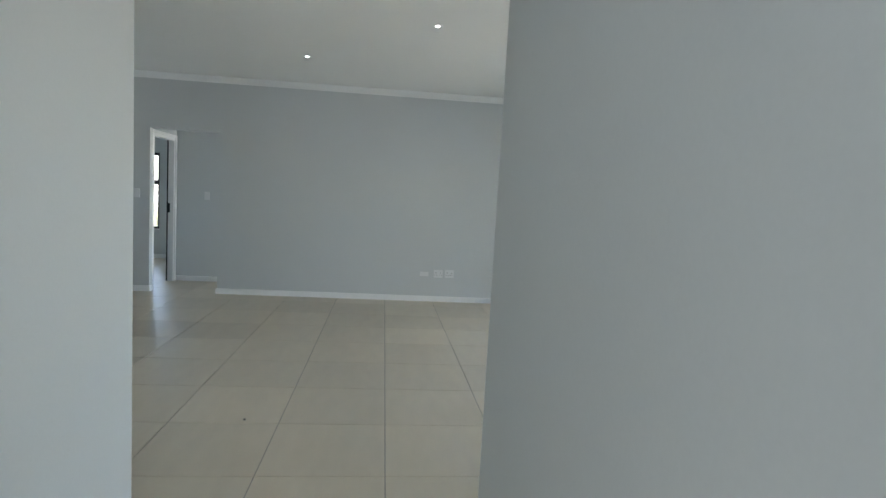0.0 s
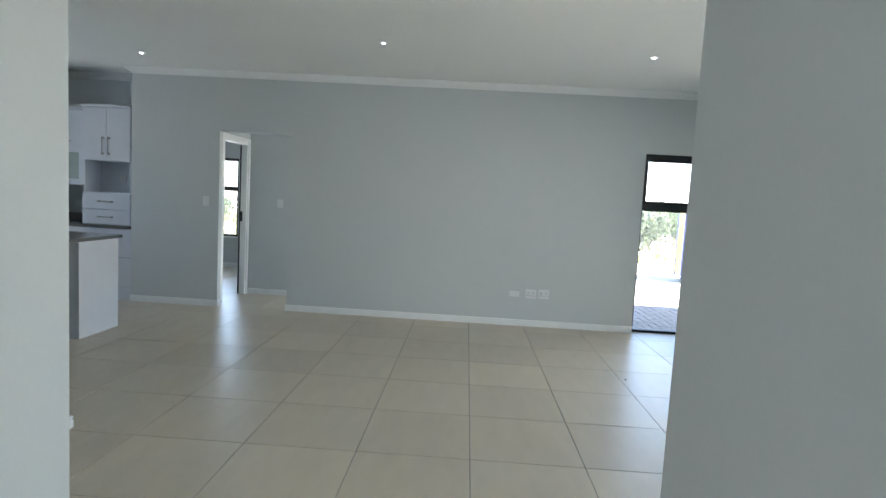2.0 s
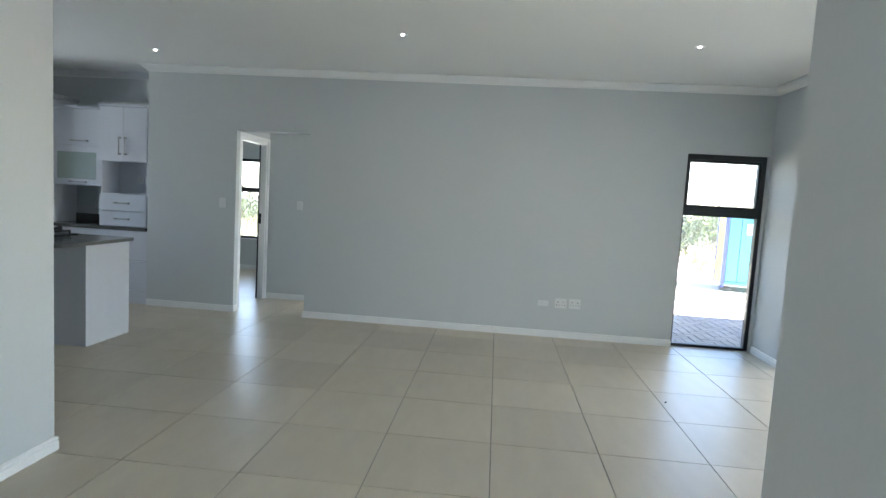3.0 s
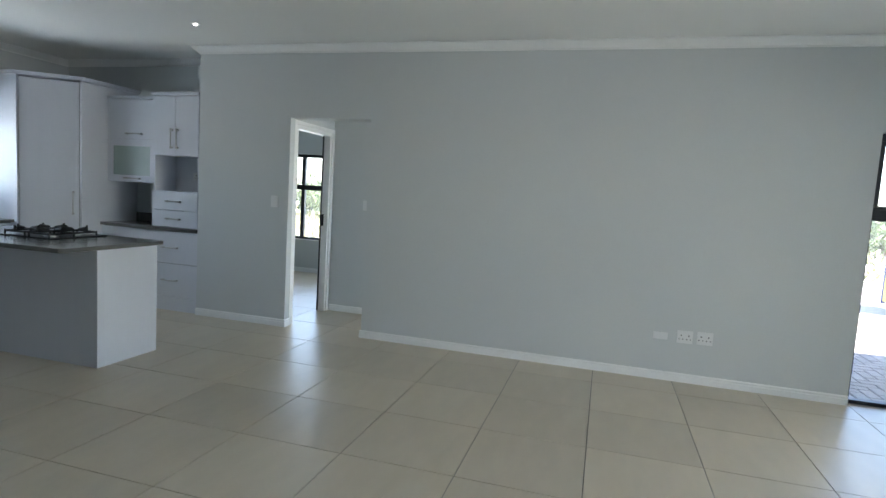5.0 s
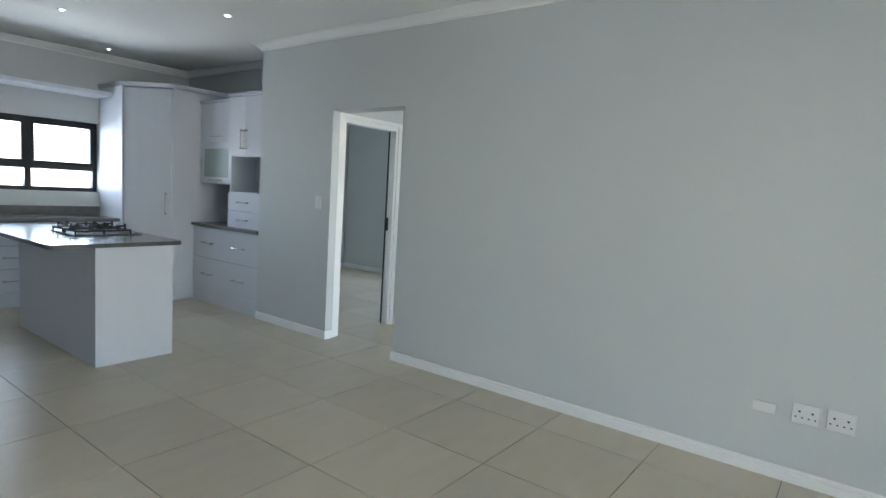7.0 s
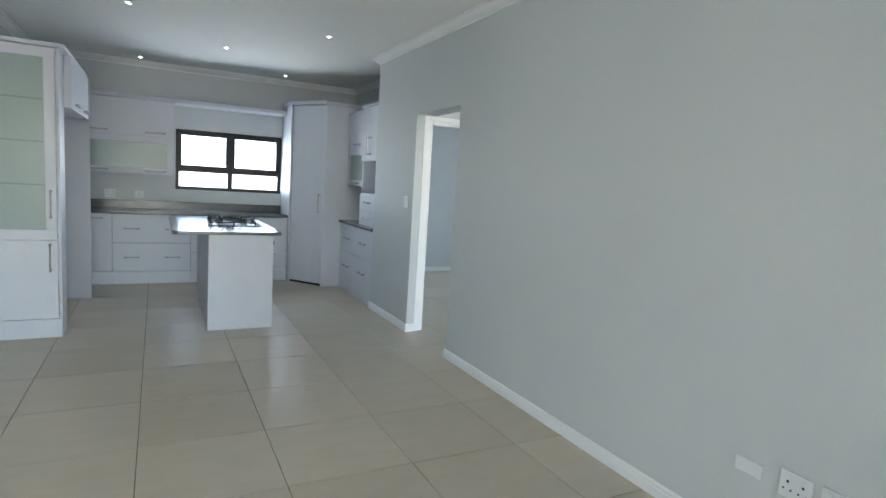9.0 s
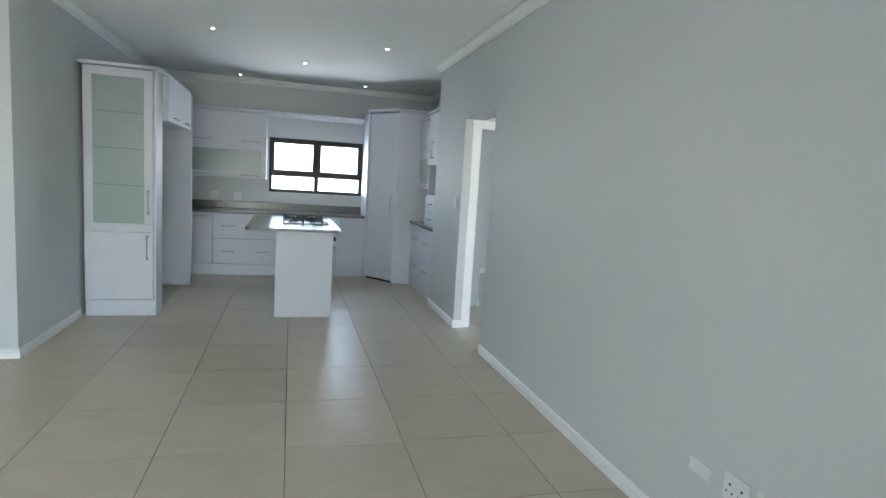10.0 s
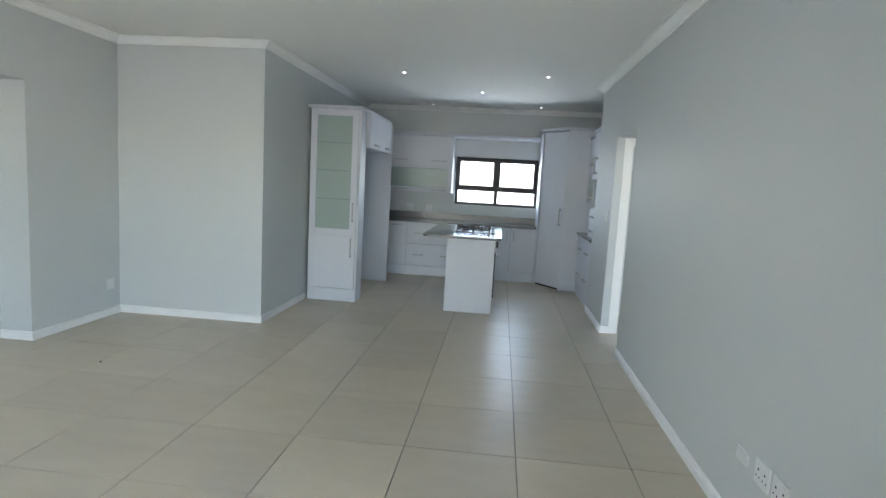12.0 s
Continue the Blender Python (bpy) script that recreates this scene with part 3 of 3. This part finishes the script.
def fridge_bay():
    fy, x0, x1 = 4.765, -5.005, -3.742
    u = thing("bridge_cabinet", "white cupboard bridging the empty fridge space", "wall cabinet", ((x0 + x1) / 2, 4.4, 1.84))
    part("body", box(x0, x1, YKS + 0.003, fy - 0.02, 1.842, 2.252), LAM, u)
    mid = (x0 + x1) / 2
    for a, c in ((x0, mid - 0.0015), (mid + 0.0015, x1)):
        f = front(u, "flap", a, c, fy - 0.019, fy, 1.84, 2.25)
        handle(f, ((a + c) / 2, fy, 1.885), X, Y, 0.2)
    e = thing("end_panel", "tall white panel closing the fridge space", "panel", (-5.02, 4.4, 0))
    part("board", box(-5.035, -5.007, YKS + 0.003, fy + 0.008, 0, 2.252, 0.002), LAM, e)
    part("edge_strip", box(-5.0345, -5.0075, fy + 0.0081, fy + 0.010, 0, 2.252), LAM, e)


fridge_bay()


def island():
    x0, x1, y0, y1, zt = -4.95, -3.395, 5.785, 6.335, 0.852
    u = thing("kitchen_island", "white woodgrain kitchen island standing on the tiles", "island", ((x0 + x1) / 2, (y0 + y1) / 2, 0))
    part("end_panel", box(x1 - 0.022, x1, y0, y1 - 0.003, 0, zt, 0.002), LAM, u)
    part("back_panel", box(x0, x1 - 0.0225, y0 + 0.003, y0 + 0.02, 0, zt, 0.002), LAM, u)
    part("body", box(x0 + 0.02, x1 - 0.0225, y0 + 0.021, y1 - 0.025, 0.16, zt), LAMIN, u)
    part("end_panel", box(x0, x0 + 0.019, y0 + 0.021, y1 - 0.003, 0, zt, 0.002), LAM, u)
    part("plinth", box(x0 + 0.02, x1 - 0.0225, y1 - 0.07, y1 - 0.05, 0, 0.158), LAM, u)
    part("drawer_front", box(x0 + 0.021, -4.115, y1 - 0.024, y1 - 0.004, 0.165, 0.50, 0.002), LAM, u)
    part("drawer_front", box(x0 + 0.021, -4.115, y1 - 0.024, y1 - 0.004, 0.505, zt - 0.008, 0.002), LAM, u)
    part("filler_panel", box(-3.508, x1 - 0.023, y1 - 0.024, y1 - 0.004, 0.165, zt - 0.006, 0.001), LAM, u)
    t = thing("worktop", "polished grey stone island top overhanging as a breakfast bar", "worktop", (-4.2, 5.97, zt))
    part("slab", prism(rounded(-5.02, -3.38, 5.50, 6.405, 0.045), zt + 0.001, zt + 0.031, 0.002), STONE, t)

    o = thing("built_in_oven", "black built-in oven with knobs under the hob", "oven", (-3.81, 6.32, 0.165))
    part("door", box(-4.108, -3.512, y1 - 0.023, y1 + 0.012, 0.17, 0.70, 0.003), DARKGLASS, o, "black glass oven door")
    part("control_panel", box(-4.108, -3.512, y1 - 0.023, y1 + 0.010, 0.705, 0.825, 0.002), STEEL, o, "steel control panel")
    for i in range(5):
        xx = -4.03 + i * 0.11
        part("knob", rod((xx, y1 + 0.01, 0.765), (xx, y1 + 0.034, 0.765), 0.019, 14), IRON, o, "round black knob")
    hb = bmesh.new()
    rod((-4.06, y1 + 0.045, 0.655), (-3.56, y1 + 0.045, 0.655), 0.008, 10, hb)
    for xx in (-4.03, -3.59):
        rod((xx, y1 + 0.01, 0.655), (xx, y1 + 0.046, 0.655), 0.008, 8, hb)
    part("handle", hb, STEEL, o, "steel bar handle")

    zh = zt + 0.0315
    h = thing("gas_hob", "black glass gas hob with cast iron pan supports", "hob", (-4.0, 6.1, zh))
    hx0, hx1, hy0, hy1 = -4.385, -3.89, 5.84, 6.32
    part("plate", box(hx0, hx1, hy0, hy1, zh, zh + 0.009, 0.003), DARKGLASS, h, "black glass plate with a steel edge")
    part("rim", frame_flat(hx0 - 0.004, hx1 + 0.004, hy0 - 0.004, hy1 + 0.004, zh, zh + 0.007, 0.004), IRON, h)
    burners = [(-4.255, 5.95, 0.036), (-4.015, 5.95, 0.045), (-4.255, 6.15, 0.045), (-4.015, 6.15, 0.031)]
    for bx, by, r in burners:
        bm = rod((bx, by, zh + 0.009), (bx, by, zh + 0.020), r * 1.15, 20)
        part("burner_ring", bm, STEEL, h, "steel burner ring")
        part("burner_cap", rod((bx, by, zh + 0.020), (bx, by, zh + 0.029), r, 20, r2=r * 0.9), IRON, h)
        g = bmesh.new()
        R, zt2 = 0.099, zh + 0.062
        for dx, dy in ((1, 0), (0, 1), (-1, 0), (0, -1)):
            p_in, p_out = (bx + dx * 0.03, by + dy * 0.03), (bx + dx * R, by + dy * R)
            rod((*p_in, zt2 - 0.004), (*p_out, zt2 + 0.004), 0.0075, 6, g)
            rod((*p_out, zh + 0.034), (*p_out, zt2 + 0.020), 0.0085, 6, g)
        for sx in (-1, 1):
            rod((bx + sx * R, by - R, zh + 0.036), (bx + sx * R, by + R, zh + 0.036), 0.007, 6, g)
            rod((bx - R, by + sx * R, zh + 0.036), (bx + R, by + sx * R, zh + 0.036), 0.007, 6, g)
            for sy in (-1, 1):
                rod((bx + sx * R, by + sy * R, zh + 0.009), (bx + sx * R, by + sy * R, zh + 0.045), 0.007, 6, g)
        part("pan_support", g, IRON, h, "black cast iron pan support")
    for i in range(4):
        xx = -4.28 + i * 0.1
        bm = rod((xx, 6.29, zh + 0.009), (xx, 6.29, zh + 0.030), 0.018, 16, r2=0.016)
        part("knob", bm, STEEL, h, "silver control knob")


def frame_flat(x0, x1, y0, y1, z0, z1, t):
    bm = box(x0, x1, y0, y0 + t, z0, z1)
    box(x0, x1, y1 - t, y1, z0, z1, bm=bm)
    box(x0, x0 + t, y0 + t, y1 - t, z0, z1, bm=bm)
    box(x1 - t, x1, y0 + t, y1 - t, z0, z1, bm=bm)
    return bm


island()


# ---- fittings ----
def plate(name, label, category, c, out, w, h, kind):
    """A switch or socket plate on a wall. c: its middle on the wall; out: the wall's normal."""
    c, o = Vector(c), Vector(out)
    a = Vector((-o.y, o.x, 0))
    u = thing(name, label, category, tuple(c - Z * (h / 2)), group="wall plates")

    def slab(aa, bb, z0, z1, d0, d1, bev):
        p, q = c + a * aa + o * d0, c + a * bb + o * d1
        return box(min(p.x, q.x), max(p.x, q.x), min(p.y, q.y), max(p.y, q.y), c.z + z0, c.z + z1, bev)
    part("cover", slab(-w / 2, w / 2, -h / 2, h / 2, 0, 0.010, 0.003), PLASTIC, u)
    if kind == "socket":
        for s in (-w / 4.2, w / 4.2):
            # no holes cut: dark discs on the cover paint their shade
            for da, dz, r in ((0, 0.012, 0.0055), (-0.014, -0.018, 0.0042), (0.014, -0.018, 0.0042)):
                p = c + a * (s + da) + Z * dz
                part("socket_hole", rod(p + o * 0.008, p + o * 0.0106, r, 10), DARKSHADE, u, "dark disc painting the shade of a pin hole")
            part("rocker", slab(s - 0.008, s + 0.008, 0.028, 0.042, 0.009, 0.013, 0.001), PLASTIC, u)
    elif kind == "single":
        for da, dz, r in ((0, 0.012, 0.0055), (-0.014, -0.018, 0.0042), (0.014, -0.018, 0.0042)):
            p = c + a * da + Z * dz
            part("socket_hole", rod(p + o * 0.008, p + o * 0.0106, r, 10), DARKSHADE, u, "dark disc painting the shade of a pin hole")
        part("rocker", slab(-0.008, 0.008, 0.028, 0.042, 0.009, 0.013, 0.001), PLASTIC, u)
    elif kind == "switch":
        part("rocker", slab(-0.013, 0.013, -0.002, 0.026, 0.009, 0.0135, 0.0015), PLASTIC, u)
        part("frame", slab(-w / 2 + 0.008, w / 2 - 0.008, -h / 2 + 0.008, h / 2 - 0.008, 0.009, 0.0115, 0.001), PLASTIC, u)
    return u


plate("wall_socket", "white double power socket low on the grey wall", "socket", (0.685, YN, 0.372), (0, -1, 0), 0.118, 0.104, "socket")
plate("wall_socket", "white double power socket low on the grey wall", "socket", (0.832, YN, 0.376), (0, -1, 0), 0.118, 0.104, "socket")
plate("blank_plate", "white blank cover plate beside the sockets", "cover plate", (0.50, YN, 0.362), (0, -1, 0), 0.112, 0.058, "blank")
plate("light_switch", "white light switch beside the bedroom door frame", "switch", (-3.10, YN, 1.222), (0, -1, 0), 0.072, 0.11, "switch")
plate("light_switch", "white light switch on the passage wall", "switch", (-2.545, 8.42, 1.215), (0, -1, 0), 0.072, 0.11, "switch")
plate("wall_socket", "white power socket low in the alcove", "socket", (-2.10, YS, 0.31), (0, 1, 0), 0.104, 0.11, "blank")
plate("wall_socket", "white double socket above the stone upstand", "socket", (XW, 4.87, 1.055), (1, 0, 0), 0.118, 0.1, "socket")
plate("wall_socket", "white single socket above the stone upstand", "socket", (XW, 5.19, 1.05), (1, 0, 0), 0.1, 0.1, "single")
plate("wall_socket", "white socket in the dark corner of the worktop recess", "socket", (-4.93, YK, 1.09), (0, -1, 0), 0.118, 0.08, "socket")


def downlight():
    u = thing("downlight", "small round white recessed downlight with an emissive lens", "downlight", (0, 0, HC), group="ceiling downlights")
    bm = bmesh.new()
    n, prof = 28, [(0.020, HC + 0.001), (0.036, HC), (0.036, HC - 0.003), (0.031, HC - 0.006), (0.018, HC - 0.002)]
    rings = [[bm.verts.new((r * math.cos(k * math.tau / n), r * math.sin(k * math.tau / n), z)) for k in range(n)] for r, z in prof]
    for p0, p1 in zip(rings, rings[1:] + rings[:1]):
        for k in range(n):
            bm.faces.new((p0[k], p0[(k + 1) % n], p1[(k + 1) % n], p1[k]))
    part("trim_ring", bm, TRIM, u)
    # lens given emission for the small bright dot
    bm = bmesh.new()
    bmesh.ops.create_cone(bm, cap_ends=True, segments=24, radius1=0.009, radius2=0.011, depth=0.006, matrix=Matrix.Translation((0, 0, HC - 0.0055)))
    part("lens", bm, BULB, u, "glowing white lens")
    return u


spots = [(0.289, 4.67), (-0.89, 6.03), (1.42, 6.11), (-3.46, 6.79), (-3.50, 5.18), (-4.67, 6.03), (-5.97, 5.21), (-5.87, 6.88)]
first = downlight()
first.location = (spots[0][0], spots[0][1], HC)
for sx, sy in spots[1:]:
    copy_thing(first, Matrix.Translation((sx, sy, HC)))

plate("wall_socket", "white socket at the back of the microwave niche", "socket", (-4.30, YK - 0.14, 1.42), (0, -1, 0), 0.08, 0.08, "single")


def grit(x, y, r, seed):
    """A crumb of dry mortar on the tiles."""
    rng = random.Random(seed)
    bm = bmesh.new()
    bmesh.ops.create_icosphere(bm, subdivisions=1, radius=r, matrix=Matrix.Translation((x, y, r * 0.7)))
    for v in bm.verts:
        v.co += Vector((rng.uniform(-1, 1), rng.uniform(-1, 1), rng.uniform(-0.5, 0.5))) * r * 0.3
        v.co.z = max(v.co.z, 0.0)
    tagged(link_mesh("mortar_crumb", bm, GROUT), "tiny dark crumb of mortar lying on the tiles", "debris")


grit(-0.82, 3.48, 0.009, 1)
grit(1.28, 5.67, 0.009, 2)

# ---- outside ----
structure("ground", box(-400, 400, -400, 500, -0.6, -0.12), SAND, "pale sandy ground reaching to the horizon", "ground")
# unseen floor, kept pale to throw light up onto the ceiling
structure("patio", box(2.82, 9.2, -0.5, 7.68, -0.119, -0.01), BOUNCEFLOOR, "unseen pale concrete patio floor, bounces light indoors", "paving")


def paving():
    """Herringbone clay pavers outside the glass door."""
    slab = structure("pavement", box(0.6, 5.0, 7.69, 9.85, -0.118, -0.072), GROUT, "grey clay pavers laid in herringbone", "paving")
    L, W, g = 0.22, 0.11, 0.006
    bw = box(-L / 2 + g / 2, L / 2 - g / 2, -W / 2 + g / 2, W / 2 - g / 2, -0.03, 0.0)
    top = [e for e in bw.edges if all(abs(v.co.z) < 1e-6 for v in e.verts)]
    bmesh.ops.bevel(bw, geom=top, offset=0.006, segments=1, affect='EDGES')
    me = bpy.data.meshes.new("paver")
    bw.to_mesh(me)
    bw.free()
    me.materials.append(PAVER)
    rng = random.Random(4)
    for i in range(-30, 60):
        for j in range(-30, 60):
            for turn in (0, 1):
                px = 1.2 + (i + 2 * j) * W + (0 if turn == 0 else -0.5 * W)
                py = 8.6 + (i - 2 * j) * W + (0 if turn == 0 else 1.5 * W)
                if 1.7 < px < 4.55 and 7.82 < py < 9.74:
                    o = new("paver", me)
                    o.parent = slab
                    o.location = (px, py, -0.055 + rng.uniform(-0.002, 0.002))
                    o.rotation_euler = (0, 0, 0 if turn == 0 else math.pi / 2)


def container():
    """Teal panelled site container with a yellow end wall."""
    u = thing("site_container", "teal steel site cabin with a yellow end wall", "container", (4.58, 13.3, -0.12))
    u.rotation_euler = (0, 0, radians(-13))
    x0, x1, y0, y1, z0, z1 = 4.58, 5.56, 13.3, 14.3, 0.0, 1.42
    bm = bmesh.new()
    xs = x0 + 0.06
    prof = []
    while xs < x1 - 0.12:
        prof += [(xs, 0.0), (xs + 0.205, 0.0), (xs + 0.208, 0.03), (xs + 0.217, 0.03)]
        xs += 0.22
    low = [bm.verts.new((px, y0 + d, z0 + 0.08)) for px, d in prof]
    up = [bm.verts.new((px, y0 + d, z1 - 0.06)) for px, d in prof]
    for a in range(len(prof) - 1):
        bm.faces.new((low[a], low[a + 1], up[a + 1], up[a]))
    part("corrugated_wall", bm, BLUE, u)
    part("body", box(x0 + 0.1, x1 - 0.05, y0 + 0.05, y1, z0 + 0.05, z1 - 0.03), BLUE, u)
    part("corner_post", box(x0 - 0.02, x0 + 0.05, y0 - 0.03, y0 + 0.05, z0 - 0.05, z1, 0.01), POSTBLUE, u, "violet-blue corner post")
    part("corner_post", box(x0 - 0.02, x0 + 0.05, y1 + 0.001, y1 + 0.06, z0 - 0.05, z1, 0.01), POSTBLUE, u, "violet-blue corner post")
    part("corner_post", box(x1 - 0.02, x1 + 0.04, y0 - 0.03, y0 + 0.05, z0 - 0.05, z1, 0.01), BLUE, u)
    part("end_wall", box(x0, x0 + 0.05, y0 + 0.051, y1, z0, z1, 0.005), YELLOW, u, "yellow end wall")
    part("rail", box(x0 + 0.051, x1 - 0.021, y0 - 0.02, y0 + 0.05, z0, z0 + 0.07, 0.005), BLUE, u)
    part("rail", box(x0 + 0.051, x1 - 0.021, y0 - 0.02, y0 + 0.05, z1 - 0.06, z1, 0.005), BLUE, u)
    part("notice", box(4.95, 5.22, y0 - 0.015, y0 - 0.008, 1.04, 1.26, 0.002), WHITESIGN, u, "blank white notice")
    for px in (x0 + 0.1, x1 - 0.16):
        part("foot", box(px - 0.1, px + 0.1, y0 + 0.05, y0 + 0.25, -0.12, z0 - 0.001 if px > x0 + 0.2 else -0.051), GROUT, u)


def post_column():
    p = thing("white_post", "white painted patio post outside the glass door", "post", (3.14, 8.6, -0.075))
    part("shaft", box(3.08, 3.20, 8.54, 8.66, -0.054, 2.749, 0.006), TRIM, p)


def bush(x, y, s, seed):
    """Scrubby bush: stems and many small leaf clumps."""
    rng = random.Random(seed)
    u = thing("bush", "scrubby green bush on sandy ground", "bush", (x, y, -0.12), group="bushes beyond the fence")
    st = bmesh.new()
    tips = []
    for k in range(7):
        a = rng.uniform(0, math.tau)
        r, h = rng.uniform(0.3, 0.9) * s, rng.uniform(0.6, 1.2) * s
        tip = Vector((x + r * math.cos(a), y + r * math.sin(a), -0.12 + h))
        rod((x, y, -0.14), tip, 0.035 * s, 5, st, r2=0.012 * s)
        tips.append(tip)
    part("stem", st, BARK, u)
    verts, faces = [], []
    for tip in tips:
        for k in range(150):
            c = tip + Vector((rng.gauss(0, 0.38 * s), rng.gauss(0, 0.38 * s), rng.gauss(0, 0.30 * s)))
            if c.z < -0.1:
                continue
            q = Euler((rng.uniform(0, 6), rng.uniform(0, 6), rng.uniform(0, 6))).to_matrix()
            w = rng.uniform(0.04, 0.10) * s
            i = len(verts)
            for dx, dy in ((-1.6, 0), (0, -0.7), (1.6, 0), (0, 0.7)):
                verts.append(tuple(c + q @ Vector((dx * w, dy * w, 0.2 * w * dx * dx))))
            faces.append((i, i + 1, i + 2, i + 3))
    me = bpy.data.meshes.new("crown")
    me.from_pydata([(vx - x, vy - y, vz + 0.12) for vx, vy, vz in verts], [], faces)
    me.materials.append(LEAF)
    cr = new("crown", me)
    cr.parent = u
    return u


def fence():
    f = thing("wire_fence", "galvanised chain-link fence with steel posts", "fence", (2.0, 17.5, -0.12))
    for px in range(-14, 12, 3):
        part("post", rod((px, 17.5, -0.14), (px, 17.5, 1.7), 0.03, 8), GALV, f)
    bm = bmesh.new()
    step, r = 0.09, 0.0022
    for k in range(-20, 300):
        for s in (1, -1):
            xa = -14 + k * step
            a = Vector((xa, 17.5, -0.1))
            e = Vector((xa + s * 1.75, 17.5, 1.65))
            d = Vector((0, 0.0, r * 1.4))
            vs = [bm.verts.new(v) for v in (a - d, a + d, e + d, e - d)]
            bm.faces.new(vs)
    part("mesh", bm, GALV, f, "chain-link wire")["kind"] = "stuff"


def scrub():
    """Dry grass tufts between the house and the bushes."""
    rng = random.Random(9)
    verts, faces = [], []
    for k in range(5200):
        x, y = rng.uniform(-26, 14), rng.uniform(18, 40) if k % 3 else rng.uniform(16.5, 24)
        if k % 2:
            x, y = rng.uniform(-22, -4), rng.uniform(13.5, 30)
        h = rng.uniform(0.1, 0.35)
        for j in range(3):
            a = rng.uniform(0, math.tau)
            dx, dy = math.cos(a) * 0.05, math.sin(a) * 0.05
            i = len(verts)
            lx, ly = rng.gauss(0, 0.1), rng.gauss(0, 0.1)
            verts += [(x - dx, y - dy, -0.13), (x + dx, y + dy, -0.13), (x + lx, y + ly, -0.12 + h)]
            faces.append((i, i + 1, i + 2))
    me = bpy.data.meshes.new("grass")
    me.from_pydata(verts, [], faces)
    me.materials.append(GRASS)
    tagged(new("grass", me), "dry green and straw coloured grass tufts", "grass", kind="stuff")


paving()
container()
post_column()
fence()
scrub()
rng = random.Random(21)
for k in range(34):
    row = k % 2
    x = -30 + k * 1.45 + rng.uniform(-0.8, 0.8)
    bush(x, (24 if row else 30) + rng.uniform(-3, 3) - (5.5 if 0 < x < 6 else 0), rng.uniform(0.75, 1.15), 100 + k)


# ---- floor tiles ----
P, GX, GY, J = 0.62, 0.0, 5.3, 0.0045


def floor_slab():
    bm = box(-6.48, 2.82, -2.4, 7.69, -0.118, -0.005)
    box(-6.48, -1.0, 7.69, 8.6, -0.118, -0.005, bm=bm)
    return box(-6.48, OPX0, 8.6, 11.0, -0.118, -0.005, bm=bm)


slab = structure("floor", floor_slab(), GROUT, "large beige porcelain floor tiles with dark joints", "floor")
areas = [(XW, -2.48, YKS - 0.01, 7.78), (-2.48, -1.24, 2.20, 7.78), (-1.24, XE + 0.2, 2.20, 7.66), (CL, CR, -2.2, 2.20),
         (-3.10, -1.0, 7.78, 8.42), (XW, -3.10, 7.78, YB)]
cache = {}


def tile_mesh(w, d):
    key = (round(w, 3), round(d, 3))
    if key not in cache:
        bm = box(-w / 2, w / 2, -d / 2, d / 2, -0.0049, 0.0)
        top = [e for e in bm.edges if all(abs(v.co.z) < 1e-6 for v in e.verts)]
        bmesh.ops.bevel(bm, geom=top, offset=0.0012, segments=1, affect='EDGES')
        me = bpy.data.meshes.new("tile")
        bm.to_mesh(me)
        bm.free()
        me.materials.append(TILE)
        cache[key] = me
    return cache[key]


for ax0, ax1, ay0, ay1 in areas:
    for i in range(math.floor((ax0 - GX) / P), math.ceil((ax1 - GX) / P)):
        for j in range(math.floor((ay0 - GY) / P), math.ceil((ay1 - GY) / P)):
            tx0, tx1 = max(ax0, GX + i * P + J / 2), min(ax1, GX + (i + 1) * P - J / 2)
            ty0, ty1 = max(ay0, GY + j * P + J / 2), min(ay1, GY + (j + 1) * P - J / 2)
            if tx1 - tx0 < 0.01 or ty1 - ty0 < 0.01:
                continue
            o = new("tile", tile_mesh(tx1 - tx0, ty1 - ty0))
            o.parent = slab
            o.location = ((tx0 + tx1) / 2, (ty0 + ty1) / 2, 0)
